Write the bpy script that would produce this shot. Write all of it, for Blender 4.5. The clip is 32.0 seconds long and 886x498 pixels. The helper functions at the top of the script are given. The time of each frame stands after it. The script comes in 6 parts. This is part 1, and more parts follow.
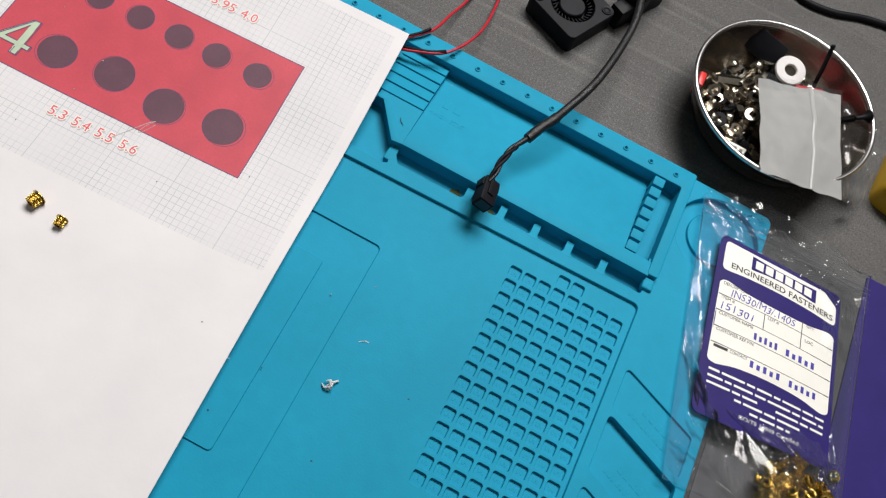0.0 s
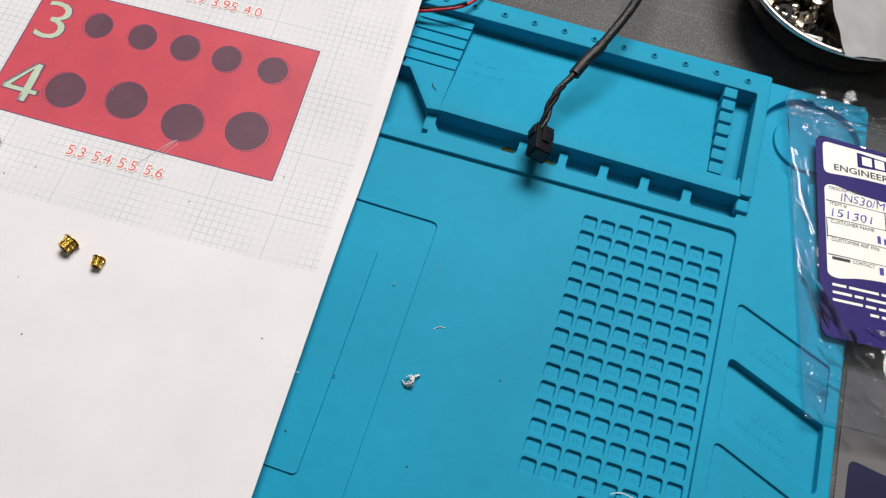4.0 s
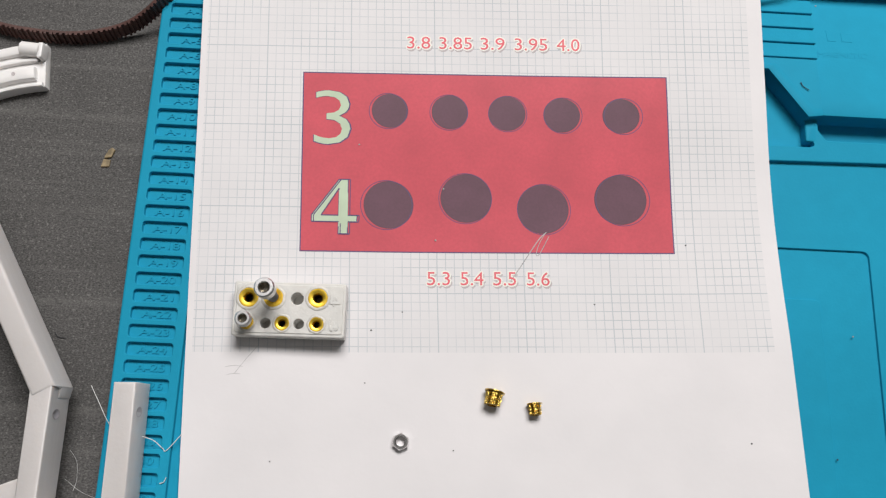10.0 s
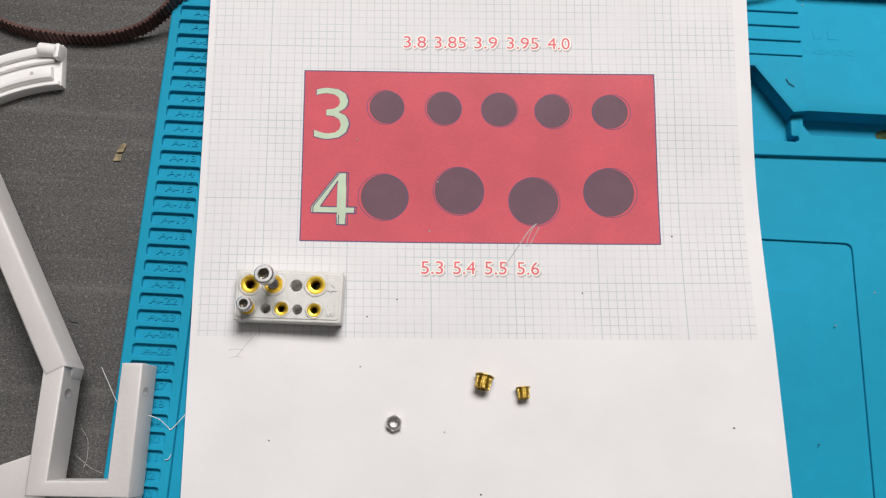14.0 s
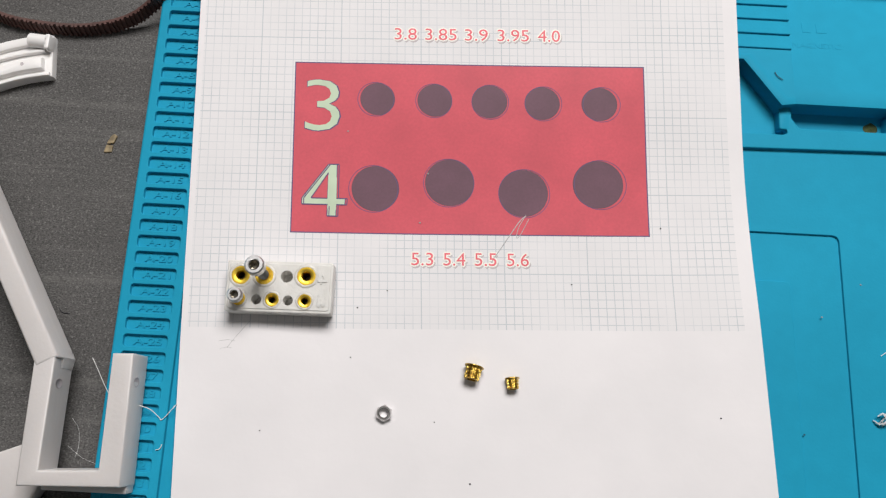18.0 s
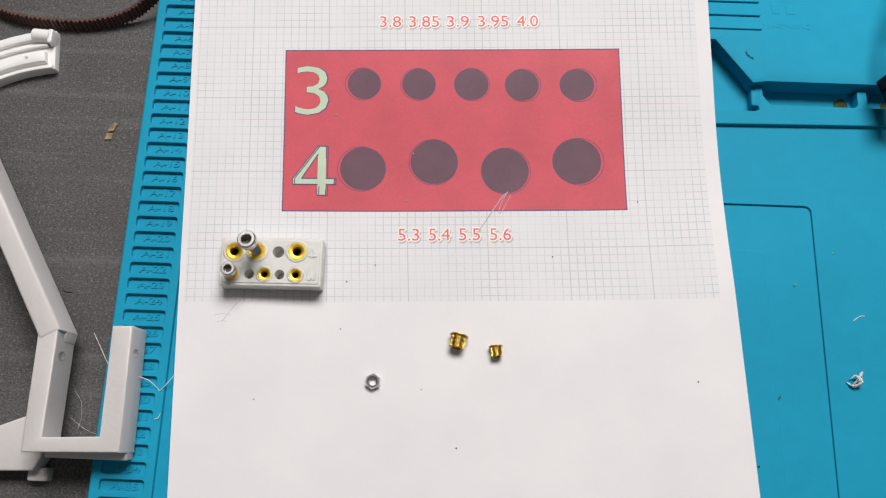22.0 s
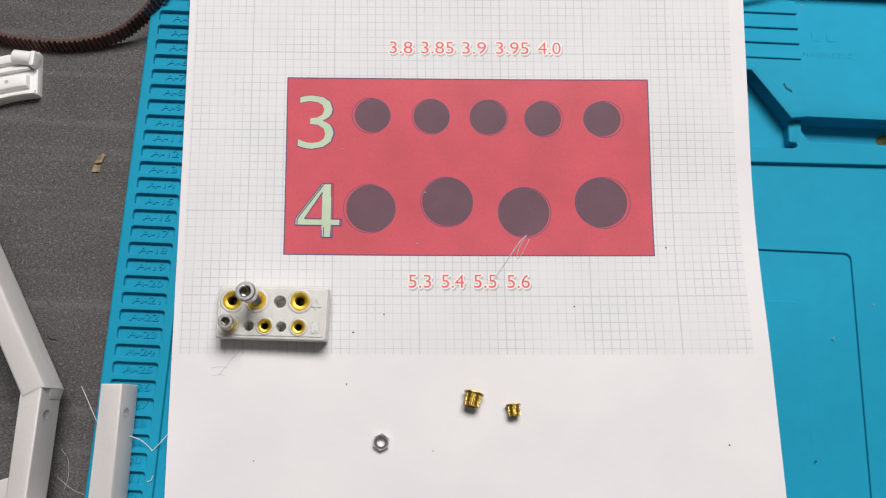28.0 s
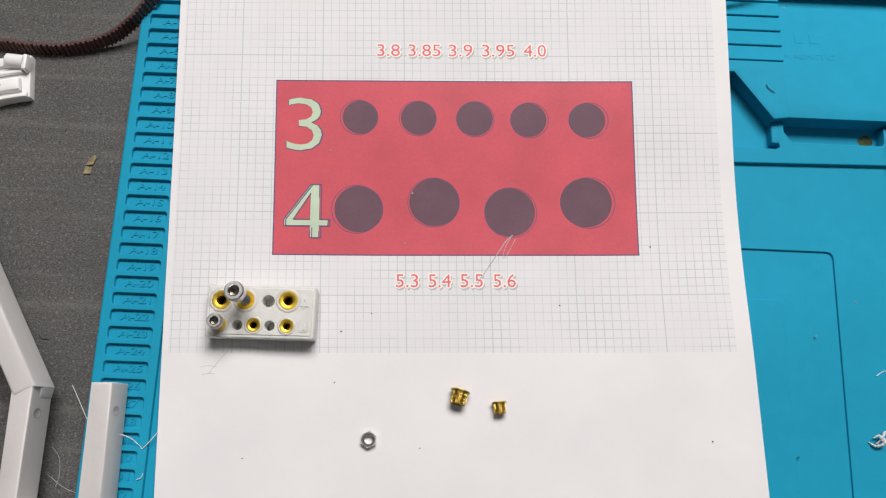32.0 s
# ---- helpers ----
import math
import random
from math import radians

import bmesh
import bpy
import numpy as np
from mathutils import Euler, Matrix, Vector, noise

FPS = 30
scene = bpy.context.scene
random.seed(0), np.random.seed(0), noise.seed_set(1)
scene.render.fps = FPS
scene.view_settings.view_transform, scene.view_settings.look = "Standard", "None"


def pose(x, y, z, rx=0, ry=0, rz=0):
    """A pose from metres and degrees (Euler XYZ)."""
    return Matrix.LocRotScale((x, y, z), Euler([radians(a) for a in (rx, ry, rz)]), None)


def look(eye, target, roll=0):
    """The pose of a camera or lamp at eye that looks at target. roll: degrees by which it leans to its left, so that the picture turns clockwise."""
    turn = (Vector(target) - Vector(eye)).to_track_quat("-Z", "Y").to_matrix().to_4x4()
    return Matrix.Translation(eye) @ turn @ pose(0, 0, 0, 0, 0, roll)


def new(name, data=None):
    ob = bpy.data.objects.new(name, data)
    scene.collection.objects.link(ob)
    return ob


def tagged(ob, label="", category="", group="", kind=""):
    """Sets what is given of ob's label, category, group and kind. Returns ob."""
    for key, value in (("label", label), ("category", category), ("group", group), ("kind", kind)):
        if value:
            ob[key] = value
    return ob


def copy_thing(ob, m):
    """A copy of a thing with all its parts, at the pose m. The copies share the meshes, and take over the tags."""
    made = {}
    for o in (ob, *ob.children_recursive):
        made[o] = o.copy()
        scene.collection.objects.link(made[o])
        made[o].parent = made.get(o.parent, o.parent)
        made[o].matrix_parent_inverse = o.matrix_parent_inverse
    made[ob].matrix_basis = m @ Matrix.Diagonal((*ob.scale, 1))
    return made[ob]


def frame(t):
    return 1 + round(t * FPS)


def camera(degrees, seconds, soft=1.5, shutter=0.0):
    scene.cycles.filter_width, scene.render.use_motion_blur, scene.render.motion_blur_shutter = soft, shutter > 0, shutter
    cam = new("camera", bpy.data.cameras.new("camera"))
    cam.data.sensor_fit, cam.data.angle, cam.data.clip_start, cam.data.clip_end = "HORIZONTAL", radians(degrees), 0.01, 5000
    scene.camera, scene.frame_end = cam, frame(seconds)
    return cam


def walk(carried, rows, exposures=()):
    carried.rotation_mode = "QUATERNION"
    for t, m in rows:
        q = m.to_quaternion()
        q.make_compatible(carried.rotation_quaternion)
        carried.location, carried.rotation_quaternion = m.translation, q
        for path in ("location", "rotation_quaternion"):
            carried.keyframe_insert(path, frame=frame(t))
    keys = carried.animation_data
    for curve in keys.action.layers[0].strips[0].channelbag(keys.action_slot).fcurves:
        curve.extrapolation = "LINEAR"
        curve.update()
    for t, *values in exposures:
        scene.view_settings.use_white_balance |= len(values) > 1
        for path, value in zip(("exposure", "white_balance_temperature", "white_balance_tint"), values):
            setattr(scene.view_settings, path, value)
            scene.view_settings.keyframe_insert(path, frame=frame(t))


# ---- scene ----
cam = camera(59.4, 32.0, 1.25)
ROWS = [
    (0.0, 0.3098, 0.0256, 0.3344, 23.84, -10.97, 26.30),
    (0.5, 0.2966, 0.0350, 0.3268, 24.03, -10.77, 24.82),
    (1.0, 0.2970, 0.0359, 0.3139, 22.99, -10.81, 27.30),
    (1.5, 0.3043, 0.0405, 0.3071, 22.38, -9.51, 27.09),
    (2.0, 0.3204, 0.0452, 0.3036, 22.59, -7.61, 22.94),
    (2.5, 0.3514, 0.0467, 0.2832, 23.28, -3.50, 16.28),
    (3.0, 0.3585, 0.0482, 0.2825, 23.45, -2.30, 15.26),
    (3.5, 0.3519, 0.0456, 0.2833, 24.46, -1.16, 14.36),
    (4.0, 0.3158, 0.0289, 0.2968, 25.09, -1.70, 18.07),
    (4.5, 0.2939, 0.0129, 0.3136, 25.88, -0.27, 26.92),
    (6.5, 0.1306, 0.0541, 0.3074, 19.44, 0.14, 3.74),
    (7.0, 0.1145, 0.0789, 0.2937, 17.13, -1.33, 2.87),
    (7.5, 0.1069, 0.0975, 0.2829, 15.12, -2.13, 2.93),
    (8.0, 0.1078, 0.0981, 0.2822, 14.45, -1.84, 2.91),
    (8.5, 0.1093, 0.0989, 0.2827, 14.11, -1.64, 2.76),
    (9.0, 0.1089, 0.1009, 0.2811, 13.67, -1.75, 2.39),
    (9.5, 0.1098, 0.1003, 0.2806, 13.33, -1.63, 2.45),
    (10.0, 0.1074, 0.1032, 0.2805, 12.98, -1.87, 2.43),
    (10.5, 0.1097, 0.1032, 0.2825, 13.04, -1.66, 2.24),
    (11.0, 0.1134, 0.1008, 0.2852, 13.05, -1.27, 2.20),
    (11.5, 0.1165, 0.0992, 0.2857, 13.23, -0.81, 2.21),
    (12.0, 0.1149, 0.1002, 0.2863, 13.18, -0.70, 2.71),
    (12.5, 0.1118, 0.0998, 0.2868, 13.19, -0.85, 2.95),
    (13.0, 0.1115, 0.0948, 0.2875, 13.30, -1.01, 2.91),
    (13.5, 0.1141, 0.0919, 0.2908, 13.46, -0.70, 2.85),
    (14.0, 0.1180, 0.0952, 0.2909, 13.40, -0.39, 2.93),
    (14.5, 0.1234, 0.0964, 0.2896, 13.31, -0.00, 2.84),
    (16.5, 0.1207, 0.1011, 0.2890, 12.80, -0.20, 2.86),
    (17.0, 0.1215, 0.0962, 0.2893, 13.18, -0.41, 2.74),
    (17.5, 0.1203, 0.0944, 0.2907, 12.96, -0.63, 2.90),
    (18.0, 0.1197, 0.0944, 0.2923, 12.88, -0.81, 2.94),
    (18.5, 0.1186, 0.0966, 0.2924, 12.88, -1.04, 2.96),
    (19.0, 0.1181, 0.0970, 0.2912, 12.84, -1.11, 3.04),
    (19.5, 0.1183, 0.0969, 0.2915, 12.74, -0.95, 3.08),
    (20.0, 0.1173, 0.0976, 0.2922, 12.70, -0.97, 2.86),
    (20.5, 0.1158, 0.0949, 0.2928, 13.01, -1.06, 2.82),
    (21.0, 0.1183, 0.0903, 0.2946, 13.26, -0.76, 2.88),
    (21.5, 0.1255, 0.0844, 0.2967, 13.47, -0.18, 2.67),
    (22.0, 0.1300, 0.0758, 0.3004, 14.17, 0.08, 2.21),
    (22.5, 0.1279, 0.0868, 0.2991, 14.02, 0.13, 2.52),
    (23.0, 0.1243, 0.1028, 0.2949, 13.89, 0.15, 2.60),
    (23.5, 0.1222, 0.1104, 0.2911, 13.26, 0.01, 2.75),
    (24.0, 0.1180, 0.1145, 0.2904, 12.88, -0.25, 2.90),
    (24.5, 0.1160, 0.1215, 0.2875, 12.37, -0.59, 3.14),
    (25.0, 0.1166, 0.1226, 0.2866, 11.99, -0.65, 3.09),
    (25.5, 0.1176, 0.1221, 0.2864, 12.04, -0.65, 3.02),
    (27.5, 0.1203, 0.1109, 0.2866, 12.17, -0.45, 2.69),
    (28.0, 0.1217, 0.1078, 0.2856, 12.22, -0.36, 2.57),
    (28.5, 0.1244, 0.1078, 0.2864, 12.37, -0.30, 2.55),
    (29.0, 0.1246, 0.1103, 0.2852, 12.04, -0.06, 3.12),
    (29.5, 0.1222, 0.1081, 0.2846, 12.10, -0.26, 2.87),
    (30.0, 0.1230, 0.1083, 0.2853, 12.36, -0.29, 2.67),
    (30.5, 0.1243, 0.1123, 0.2868, 12.30, -0.32, 2.44),
    (31.0, 0.1229, 0.1111, 0.2878, 12.48, -0.37, 2.75),
    (31.5, 0.1244, 0.1096, 0.2889, 12.55, -0.39, 2.72),
    (32.0, 0.1266, 0.1057, 0.2888, 12.52, -0.36, 2.44),
]
walk(cam, [(t, pose(x, y, z, rx, ry, rz)) for t, x, y, z, rx, ry, rz in ROWS],
     ((0.0, 0.0), (4.5, 0.0), (7.0, -0.16), (10.0, -0.10), (14.0, -0.05), (18.0, -0.06), (32.0, -0.07)))

# ---- light: one overhead ceiling fixture behind the bench, an added fill lamp in front, dim room ----
world = bpy.data.worlds.new("room_world")
scene.world = world
world.use_nodes = True
world.node_tree.nodes["Background"].inputs[0].default_value = (0.85, 0.93, 1.0, 1)
world.node_tree.nodes["Background"].inputs[1].default_value = 0.35


def area_lamp(name, x, y, z, sx, sy, watts, color, target):
    data = bpy.data.lights.new(name, "AREA")
    data.shape, data.size, data.size_y, data.energy, data.color = "RECTANGLE", sx, sy, watts, color
    ob = new(name, data)
    ob.matrix_world = look((x, y, z), target)
    return ob


area_lamp("ceiling_light", 0.33, 1.00, 1.4, 1.0, 0.5, 36.0, (1.0, 0.975, 0.955), (0.24, 0.40, 0))
# unseen weak fill, added to lift the faces turned away from the fixture
area_lamp("front_fill", 0.3, -0.6, 1.9, 1.4, 0.8, 3.0, (1.0, 0.98, 0.95), (0.2, 0.15, 0))


# ---- materials ----
def material(name, color, rough=0.5, metal=0.0, vary=0.12, scale=40.0, fine=0.0, fine_scale=600.0, bump=0.0, bump_scale=800.0,
             dark=None, spec=0.5, trans=0.0, sub=0.0, alpha=1.0, stretch=(1, 1, 1), each=0.0, pit=0.55):
    m = bpy.data.materials.new(name)
    m.use_nodes = True
    nt = m.node_tree
    b = nt.nodes["Principled BSDF"]
    b.inputs["Roughness"].default_value, b.inputs["Metallic"].default_value = rough, metal
    b.inputs["Specular IOR Level"].default_value = spec
    b.inputs["Transmission Weight"].default_value = trans
    b.inputs["Alpha"].default_value = alpha
    if sub:
        b.inputs["Subsurface Weight"].default_value = sub
        b.inputs["Subsurface Radius"].default_value = (0.9, 0.85, 0.8)
        b.inputs["Subsurface Scale"].default_value = 0.002
    co = nt.nodes.new("ShaderNodeTexCoord")
    mp = nt.nodes.new("ShaderNodeMapping")
    mp.inputs["Scale"].default_value = stretch
    nt.links.new(co.outputs["Object"], mp.inputs["Vector"])

    def noise_tex(s, detail=3.0):
        n = nt.nodes.new("ShaderNodeTexNoise")
        n.inputs["Scale"].default_value, n.inputs["Detail"].default_value = s, detail
        nt.links.new(mp.outputs["Vector"], n.inputs["Vector"])
        return n

    def mix(fac, a, b2, amount=1.0):
        x = nt.nodes.new("ShaderNodeMix")
        x.data_type = "RGBA"
        r = nt.nodes.new("ShaderNodeMapRange")
        r.inputs["From Min"].default_value, r.inputs["From Max"].default_value = 0.3, 0.7
        r.inputs["To Max"].default_value = amount
        nt.links.new(fac, r.inputs["Value"])
        nt.links.new(r.outputs["Result"], x.inputs["Factor"])
        for v, sock in ((a, x.inputs["A"]), (b2, x.inputs["B"])):
            if isinstance(v, tuple):
                sock.default_value = (*v, 1)
            else:
                nt.links.new(v, sock)
        return x.outputs["Result"]

    lo = dark or tuple(c * (1 - vary) for c in color)
    hi = tuple(min(1, c * (1 + vary * 0.5)) for c in color)
    col = mix(noise_tex(scale).outputs["Fac"], hi, lo)
    if fine:
        col = mix(noise_tex(fine_scale, 2.0).outputs["Fac"], col, tuple(c * pit for c in color), fine)
    if each:
        info = nt.nodes.new("ShaderNodeObjectInfo")
        hs = nt.nodes.new("ShaderNodeHueSaturation")
        mr = nt.nodes.new("ShaderNodeMapRange")
        mr.inputs["To Min"].default_value, mr.inputs["To Max"].default_value = 1 - each, 1 + each
        nt.links.new(info.outputs["Random"], mr.inputs["Value"])
        nt.links.new(mr.outputs["Result"], hs.inputs["Value"])
        nt.links.new(col, hs.inputs["Color"])
        col = hs.outputs["Color"]
    nt.links.new(col, b.inputs["Base Color"])
    if bump:
        bp = nt.nodes.new("ShaderNodeBump")
        bp.inputs["Strength"].default_value, bp.inputs["Distance"].default_value = bump, 0.0004
        nt.links.new(noise_tex(bump_scale, 4.0).outputs["Fac"], bp.inputs["Height"])
        nt.links.new(bp.outputs["Normal"], b.inputs["Normal"])
    return m


M_MAT = material("blue_silicone", (0.014, 0.300, 0.470), 0.55, vary=0.10, scale=14, fine=0.10, fine_scale=160, bump=0.12, bump_scale=900, spec=0.08)
M_TABLE = material("grey_laminate", (0.142, 0.137, 0.134), 0.5, vary=0.18, scale=24, fine=0.85, fine_scale=1700, bump=0.35, bump_scale=1200, spec=0.14, stretch=(0.75, 1.2, 1), pit=0.22)
def bench_top():
    """Grey laminate with a fine stipple and pale streaks along x."""
    m = M_TABLE
    nt = m.node_tree
    b = nt.nodes["Principled BSDF"]
    old = b.inputs["Base Color"].links[0].from_socket
    co = nt.nodes.new("ShaderNodeTexCoord")
    mp = nt.nodes.new("ShaderNodeMapping")
    mp.inputs["Scale"].default_value = (5, 150, 1)
    n = nt.nodes.new("ShaderNodeTexNoise")
    n.inputs["Scale"].default_value, n.inputs["Detail"].default_value = 1.0, 3.0
    r = nt.nodes.new("ShaderNodeMapRange")
    r.inputs["From Min"].default_value, r.inputs["From Max"].default_value = 0.55, 0.72
    r.inputs["To Max"].default_value = 0.38
    x = nt.nodes.new("ShaderNodeMix")
    x.data_type = "RGBA"
    x.inputs["B"].default_value = (0.20, 0.195, 0.185, 1)
    nt.links.new(co.outputs["Object"], mp.inputs["Vector"])
    nt.links.new(mp.outputs["Vector"], n.inputs["Vector"])
    nt.links.new(n.outputs["Fac"], r.inputs["Value"])
    nt.links.new(r.outputs["Result"], x.inputs["Factor"])
    nt.links.new(old, x.inputs["A"])
    out = x.outputs["Result"]
    for lo, hi, amount, tone in ((0.60, 0.66, 0.35, (0.27, 0.262, 0.252, 1)), (0.43, 0.37, 0.42, (0.045, 0.044, 0.043, 1))):
        n2 = nt.nodes.new("ShaderNodeTexNoise")
        n2.inputs["Scale"].default_value, n2.inputs["Detail"].default_value = 880.0 if hi > lo else 620.0, 2.0
        nt.links.new(co.outputs["Object"], n2.inputs["Vector"])
        r2 = nt.nodes.new("ShaderNodeMapRange")
        r2.inputs["From Min"].default_value, r2.inputs["From Max"].default_value = lo, hi
        r2.inputs["To Max"].default_value = amount
        nt.links.new(n2.outputs["Fac"], r2.inputs["Value"])
        y = nt.nodes.new("ShaderNodeMix")
        y.data_type = "RGBA"
        y.inputs["B"].default_value = tone
        nt.links.new(r2.outputs["Result"], y.inputs["Factor"])
        nt.links.new(out, y.inputs["A"])
        out = y.outputs["Result"]
    nt.links.new(out, b.inputs["Base Color"])


bench_top()
M_WHITE = material("white_print_plastic", (0.63, 0.60, 0.59), 0.45, vary=0.03, scale=60, bump=0.25, bump_scale=500, sub=0.9, stretch=(1, 1, 9))
M_CLIP = material("bright_white_print_plastic", (0.80, 0.78, 0.77), 0.4, vary=0.03, scale=60, bump=0.25, bump_scale=500, sub=0.3)
M_BOLT = material("bright_steel", (0.88, 0.87, 0.87), 0.3, 1.0, vary=0.12, scale=300)
# white plastic of the tool head, darkened in colour because it lies in shade
M_WHITE_SHADED = material("shaded_white_print_plastic", (0.54, 0.53, 0.49), 0.45, vary=0.05, scale=60, bump=0.25, bump_scale=500, stretch=(1, 1, 9))
M_BLOCK = material("milky_print_plastic", (0.68, 0.665, 0.635), 0.35, vary=0.08, scale=220, bump=0.3, bump_scale=900, sub=0.35)
M_MELT = material("melted_print_plastic", (0.66, 0.63, 0.58), 0.3, vary=0.1, scale=300, bump=0.4, bump_scale=900, sub=0.4)
# brass darkened in colour for the shade inside the bores
M_BORE_SHADE = material("shaded_brass_thread", (0.20, 0.115, 0.035), 0.4, 1.0, vary=0.4, scale=800)
M_BRASS = material("brass", (0.88, 0.59, 0.07), 0.33, 1.0, vary=0.25, scale=500)
M_KNURL = material("knurled_brass", (0.58, 0.40, 0.09), 0.26, 1.0, vary=0.35, scale=700, bump=0.8, bump_scale=1300)
M_STEEL = material("steel", (0.50, 0.455, 0.38), 0.2, 1.0, vary=0.2, scale=300)
# bowl steel, coloured darker for the dark room it mirrors inside
M_BOWL = material("brushed_steel_darkened", (0.40, 0.37, 0.33), 0.2, 1.0, vary=0.12, scale=90, bump=0.08, bump_scale=400)
M_BLACK = material("black_plastic", (0.007, 0.007, 0.010), 0.5, vary=0.3, scale=120, spec=0.16)
M_SLEEVE = material("black_cable_sleeve", (0.007, 0.007, 0.008), 0.42, vary=0.4, scale=300, bump=0.8, bump_scale=1500)
M_REDWIRE = material("red_wire", (0.50, 0.012, 0.03), 0.4, vary=0.2, scale=200)
M_BELT = material("brown_rubber", (0.095, 0.045, 0.038), 0.55, vary=0.35, scale=200, bump=0.3)
M_NAVY = material("navy_print", (0.030, 0.022, 0.14), 0.5, vary=0.12, scale=60, spec=0.1)
M_LABELWHITE = material("label_paper", (0.82, 0.80, 0.74), 0.5, vary=0.04, scale=80)
M_INK = material("black_ink", (0.02, 0.02, 0.025), 0.6, vary=0.2)
M_PEN = material("blue_pen_ink", (0.05, 0.04, 0.35), 0.6, vary=0.3, scale=400)
M_RED = material("red_toner", (0.60, 0.070, 0.100), 0.6, vary=0.12, scale=55, fine=0.2, fine_scale=900)
M_REDTEXT = material("red_text_toner", (0.74, 0.12, 0.15), 0.6, vary=0.08, scale=80)
# grey of the printed text shadows, also painted shade in dimples and slots
M_GREY_SHADE = material("grey_toner_and_recess_shade", (0.50, 0.45, 0.46), 0.7, vary=0.06, scale=80)
M_PURPLE = material("purple_toner", (0.128, 0.052, 0.080), 0.6, vary=0.14, scale=90, fine=0.25, fine_scale=1100)
M_GREEN = material("pale_green_toner", (0.50, 0.60, 0.44), 0.6, vary=0.08, scale=120)
M_LINE = material("blue_line_toner", (0.10, 0.06, 0.16), 0.6, vary=0.1)
M_FILAMENT = material("clear_filament", (0.75, 0.75, 0.74), 0.3, vary=0.05)
M_DIRT = material("dried_glue", (0.085, 0.105, 0.045), 0.7, vary=0.5, scale=500, spec=0.05)
M_SMEAR = material("faint_smear", (0.02, 0.21, 0.27), 0.6, vary=0.4, scale=500, spec=0.1)
M_NUT = material("plain_steel", (0.74, 0.72, 0.71), 0.26, 1.0, vary=0.15, scale=300)
M_WOODCHIP = material("tan_chip", (0.30, 0.23, 0.13), 0.6, vary=0.5, scale=400)
M_WALL = material("room_paint", (0.30, 0.30, 0.29), 0.8, vary=0.05, scale=2)
# paler than the walls, so that metal tops have something bright to reflect
M_BOUNCE_CEILING = material("bounce_ceiling_paint", (0.75, 0.75, 0.73), 0.8, vary=0.05, scale=2)
M_YELLOW = material("yellow_plastic", (0.70, 0.42, 0.02), 0.45, vary=0.15, scale=50)
M_NAVYPLASTIC = material("navy_print_plastic", (0.02, 0.035, 0.15), 0.45, vary=0.2, scale=90, bump=0.3, bump_scale=700, stretch=(1, 1, 8))
M_FROST = material("frosted_baggie", (0.31, 0.31, 0.30), 0.75, vary=0.10, scale=60, sub=0.2)
M_REDPLASTIC = material("red_plastic", (0.6, 0.02, 0.02), 0.35, vary=0.1)


def clear_film():
    m = bpy.data.materials.new("clear_film")
    m.use_nodes = True
    nt = m.node_tree
    nt.nodes.clear()
    out = nt.nodes.new("ShaderNodeOutputMaterial")
    mixer = nt.nodes.new("ShaderNodeMixShader")
    tr = nt.nodes.new("ShaderNodeBsdfTransparent")
    tr.inputs[0].default_value = (0.93, 0.94, 0.95, 1)
    gl = nt.nodes.new("ShaderNodeBsdfGlossy")
    gl.inputs["Roughness"].default_value = 0.03
    gl.inputs[0].default_value = (1, 1, 1, 1)
    lw = nt.nodes.new("ShaderNodeFresnel")
    lw.inputs[0].default_value = 1.42
    co = nt.nodes.new("ShaderNodeTexCoord")
    nz = nt.nodes.new("ShaderNodeTexNoise")
    nz.inputs["Scale"].default_value, nz.inputs["Detail"].default_value = 38, 4
    bp = nt.nodes.new("ShaderNodeBump")
    bp.inputs["Strength"].default_value, bp.inputs["Distance"].default_value = 0.5, 0.003
    nt.links.new(co.outputs["Object"], nz.inputs["Vector"])
    nt.links.new(nz.outputs["Fac"], bp.inputs["Height"])
    nt.links.new(bp.outputs["Normal"], gl.inputs["Normal"])
    nt.links.new(bp.outputs["Normal"], lw.inputs["Normal"])
    nt.links.new(lw.outputs[0], mixer.inputs[0])
    nt.links.new(tr.outputs[0], mixer.inputs[1])
    nt.links.new(gl.outputs[0], mixer.inputs[2])
    haze = nt.nodes.new("ShaderNodeMixShader")
    haze.inputs[0].default_value = 0.018
    df = nt.nodes.new("ShaderNodeBsdfDiffuse")
    df.inputs[0].default_value = (0.8, 0.82, 0.84, 1)
    nt.links.new(mixer.outputs[0], haze.inputs[1])
    nt.links.new(df.outputs[0], haze.inputs[2])
    nt.links.new(haze.outputs[0], out.inputs[0])
    return m


M_FILM = clear_film()


# ---- mesh helpers: everything is drawn in millimetres, and linked in metres ----
MM = 0.001


def in_place(p):
    """Bench things are drawn on a plan of their own; here it is laid over the mat's."""
    if p.x < 150:
        return Vector((p.x - 1.3, p.y + 0.6, p.z))
    return Vector((p.x + 1.0 - 0.0115 * (p.x - 300), p.y - 1.5 - 0.0105 * (p.y - 141), p.z))


def on_mat(p):
    return p + (Vector((-1.0, -1.5, 0)) if p.x > 150 else Vector((-1.3, 0.6, 0)))


def as_drawn(p):
    return p


plan = {"lay": as_drawn}


def thing(name, label, category, group="", kind="", at=(0, 0, 0)):
    ob = new(name)
    ob.empty_display_size = 0.01
    ob.location = plan["lay"](Vector(at)) * MM
    return tagged(ob, label, category, group, kind)


def origin_of(ob):
    p = Vector((0, 0, 0))
    while ob is not None:
        p += Vector(ob.location)
        ob = ob.parent
    return p


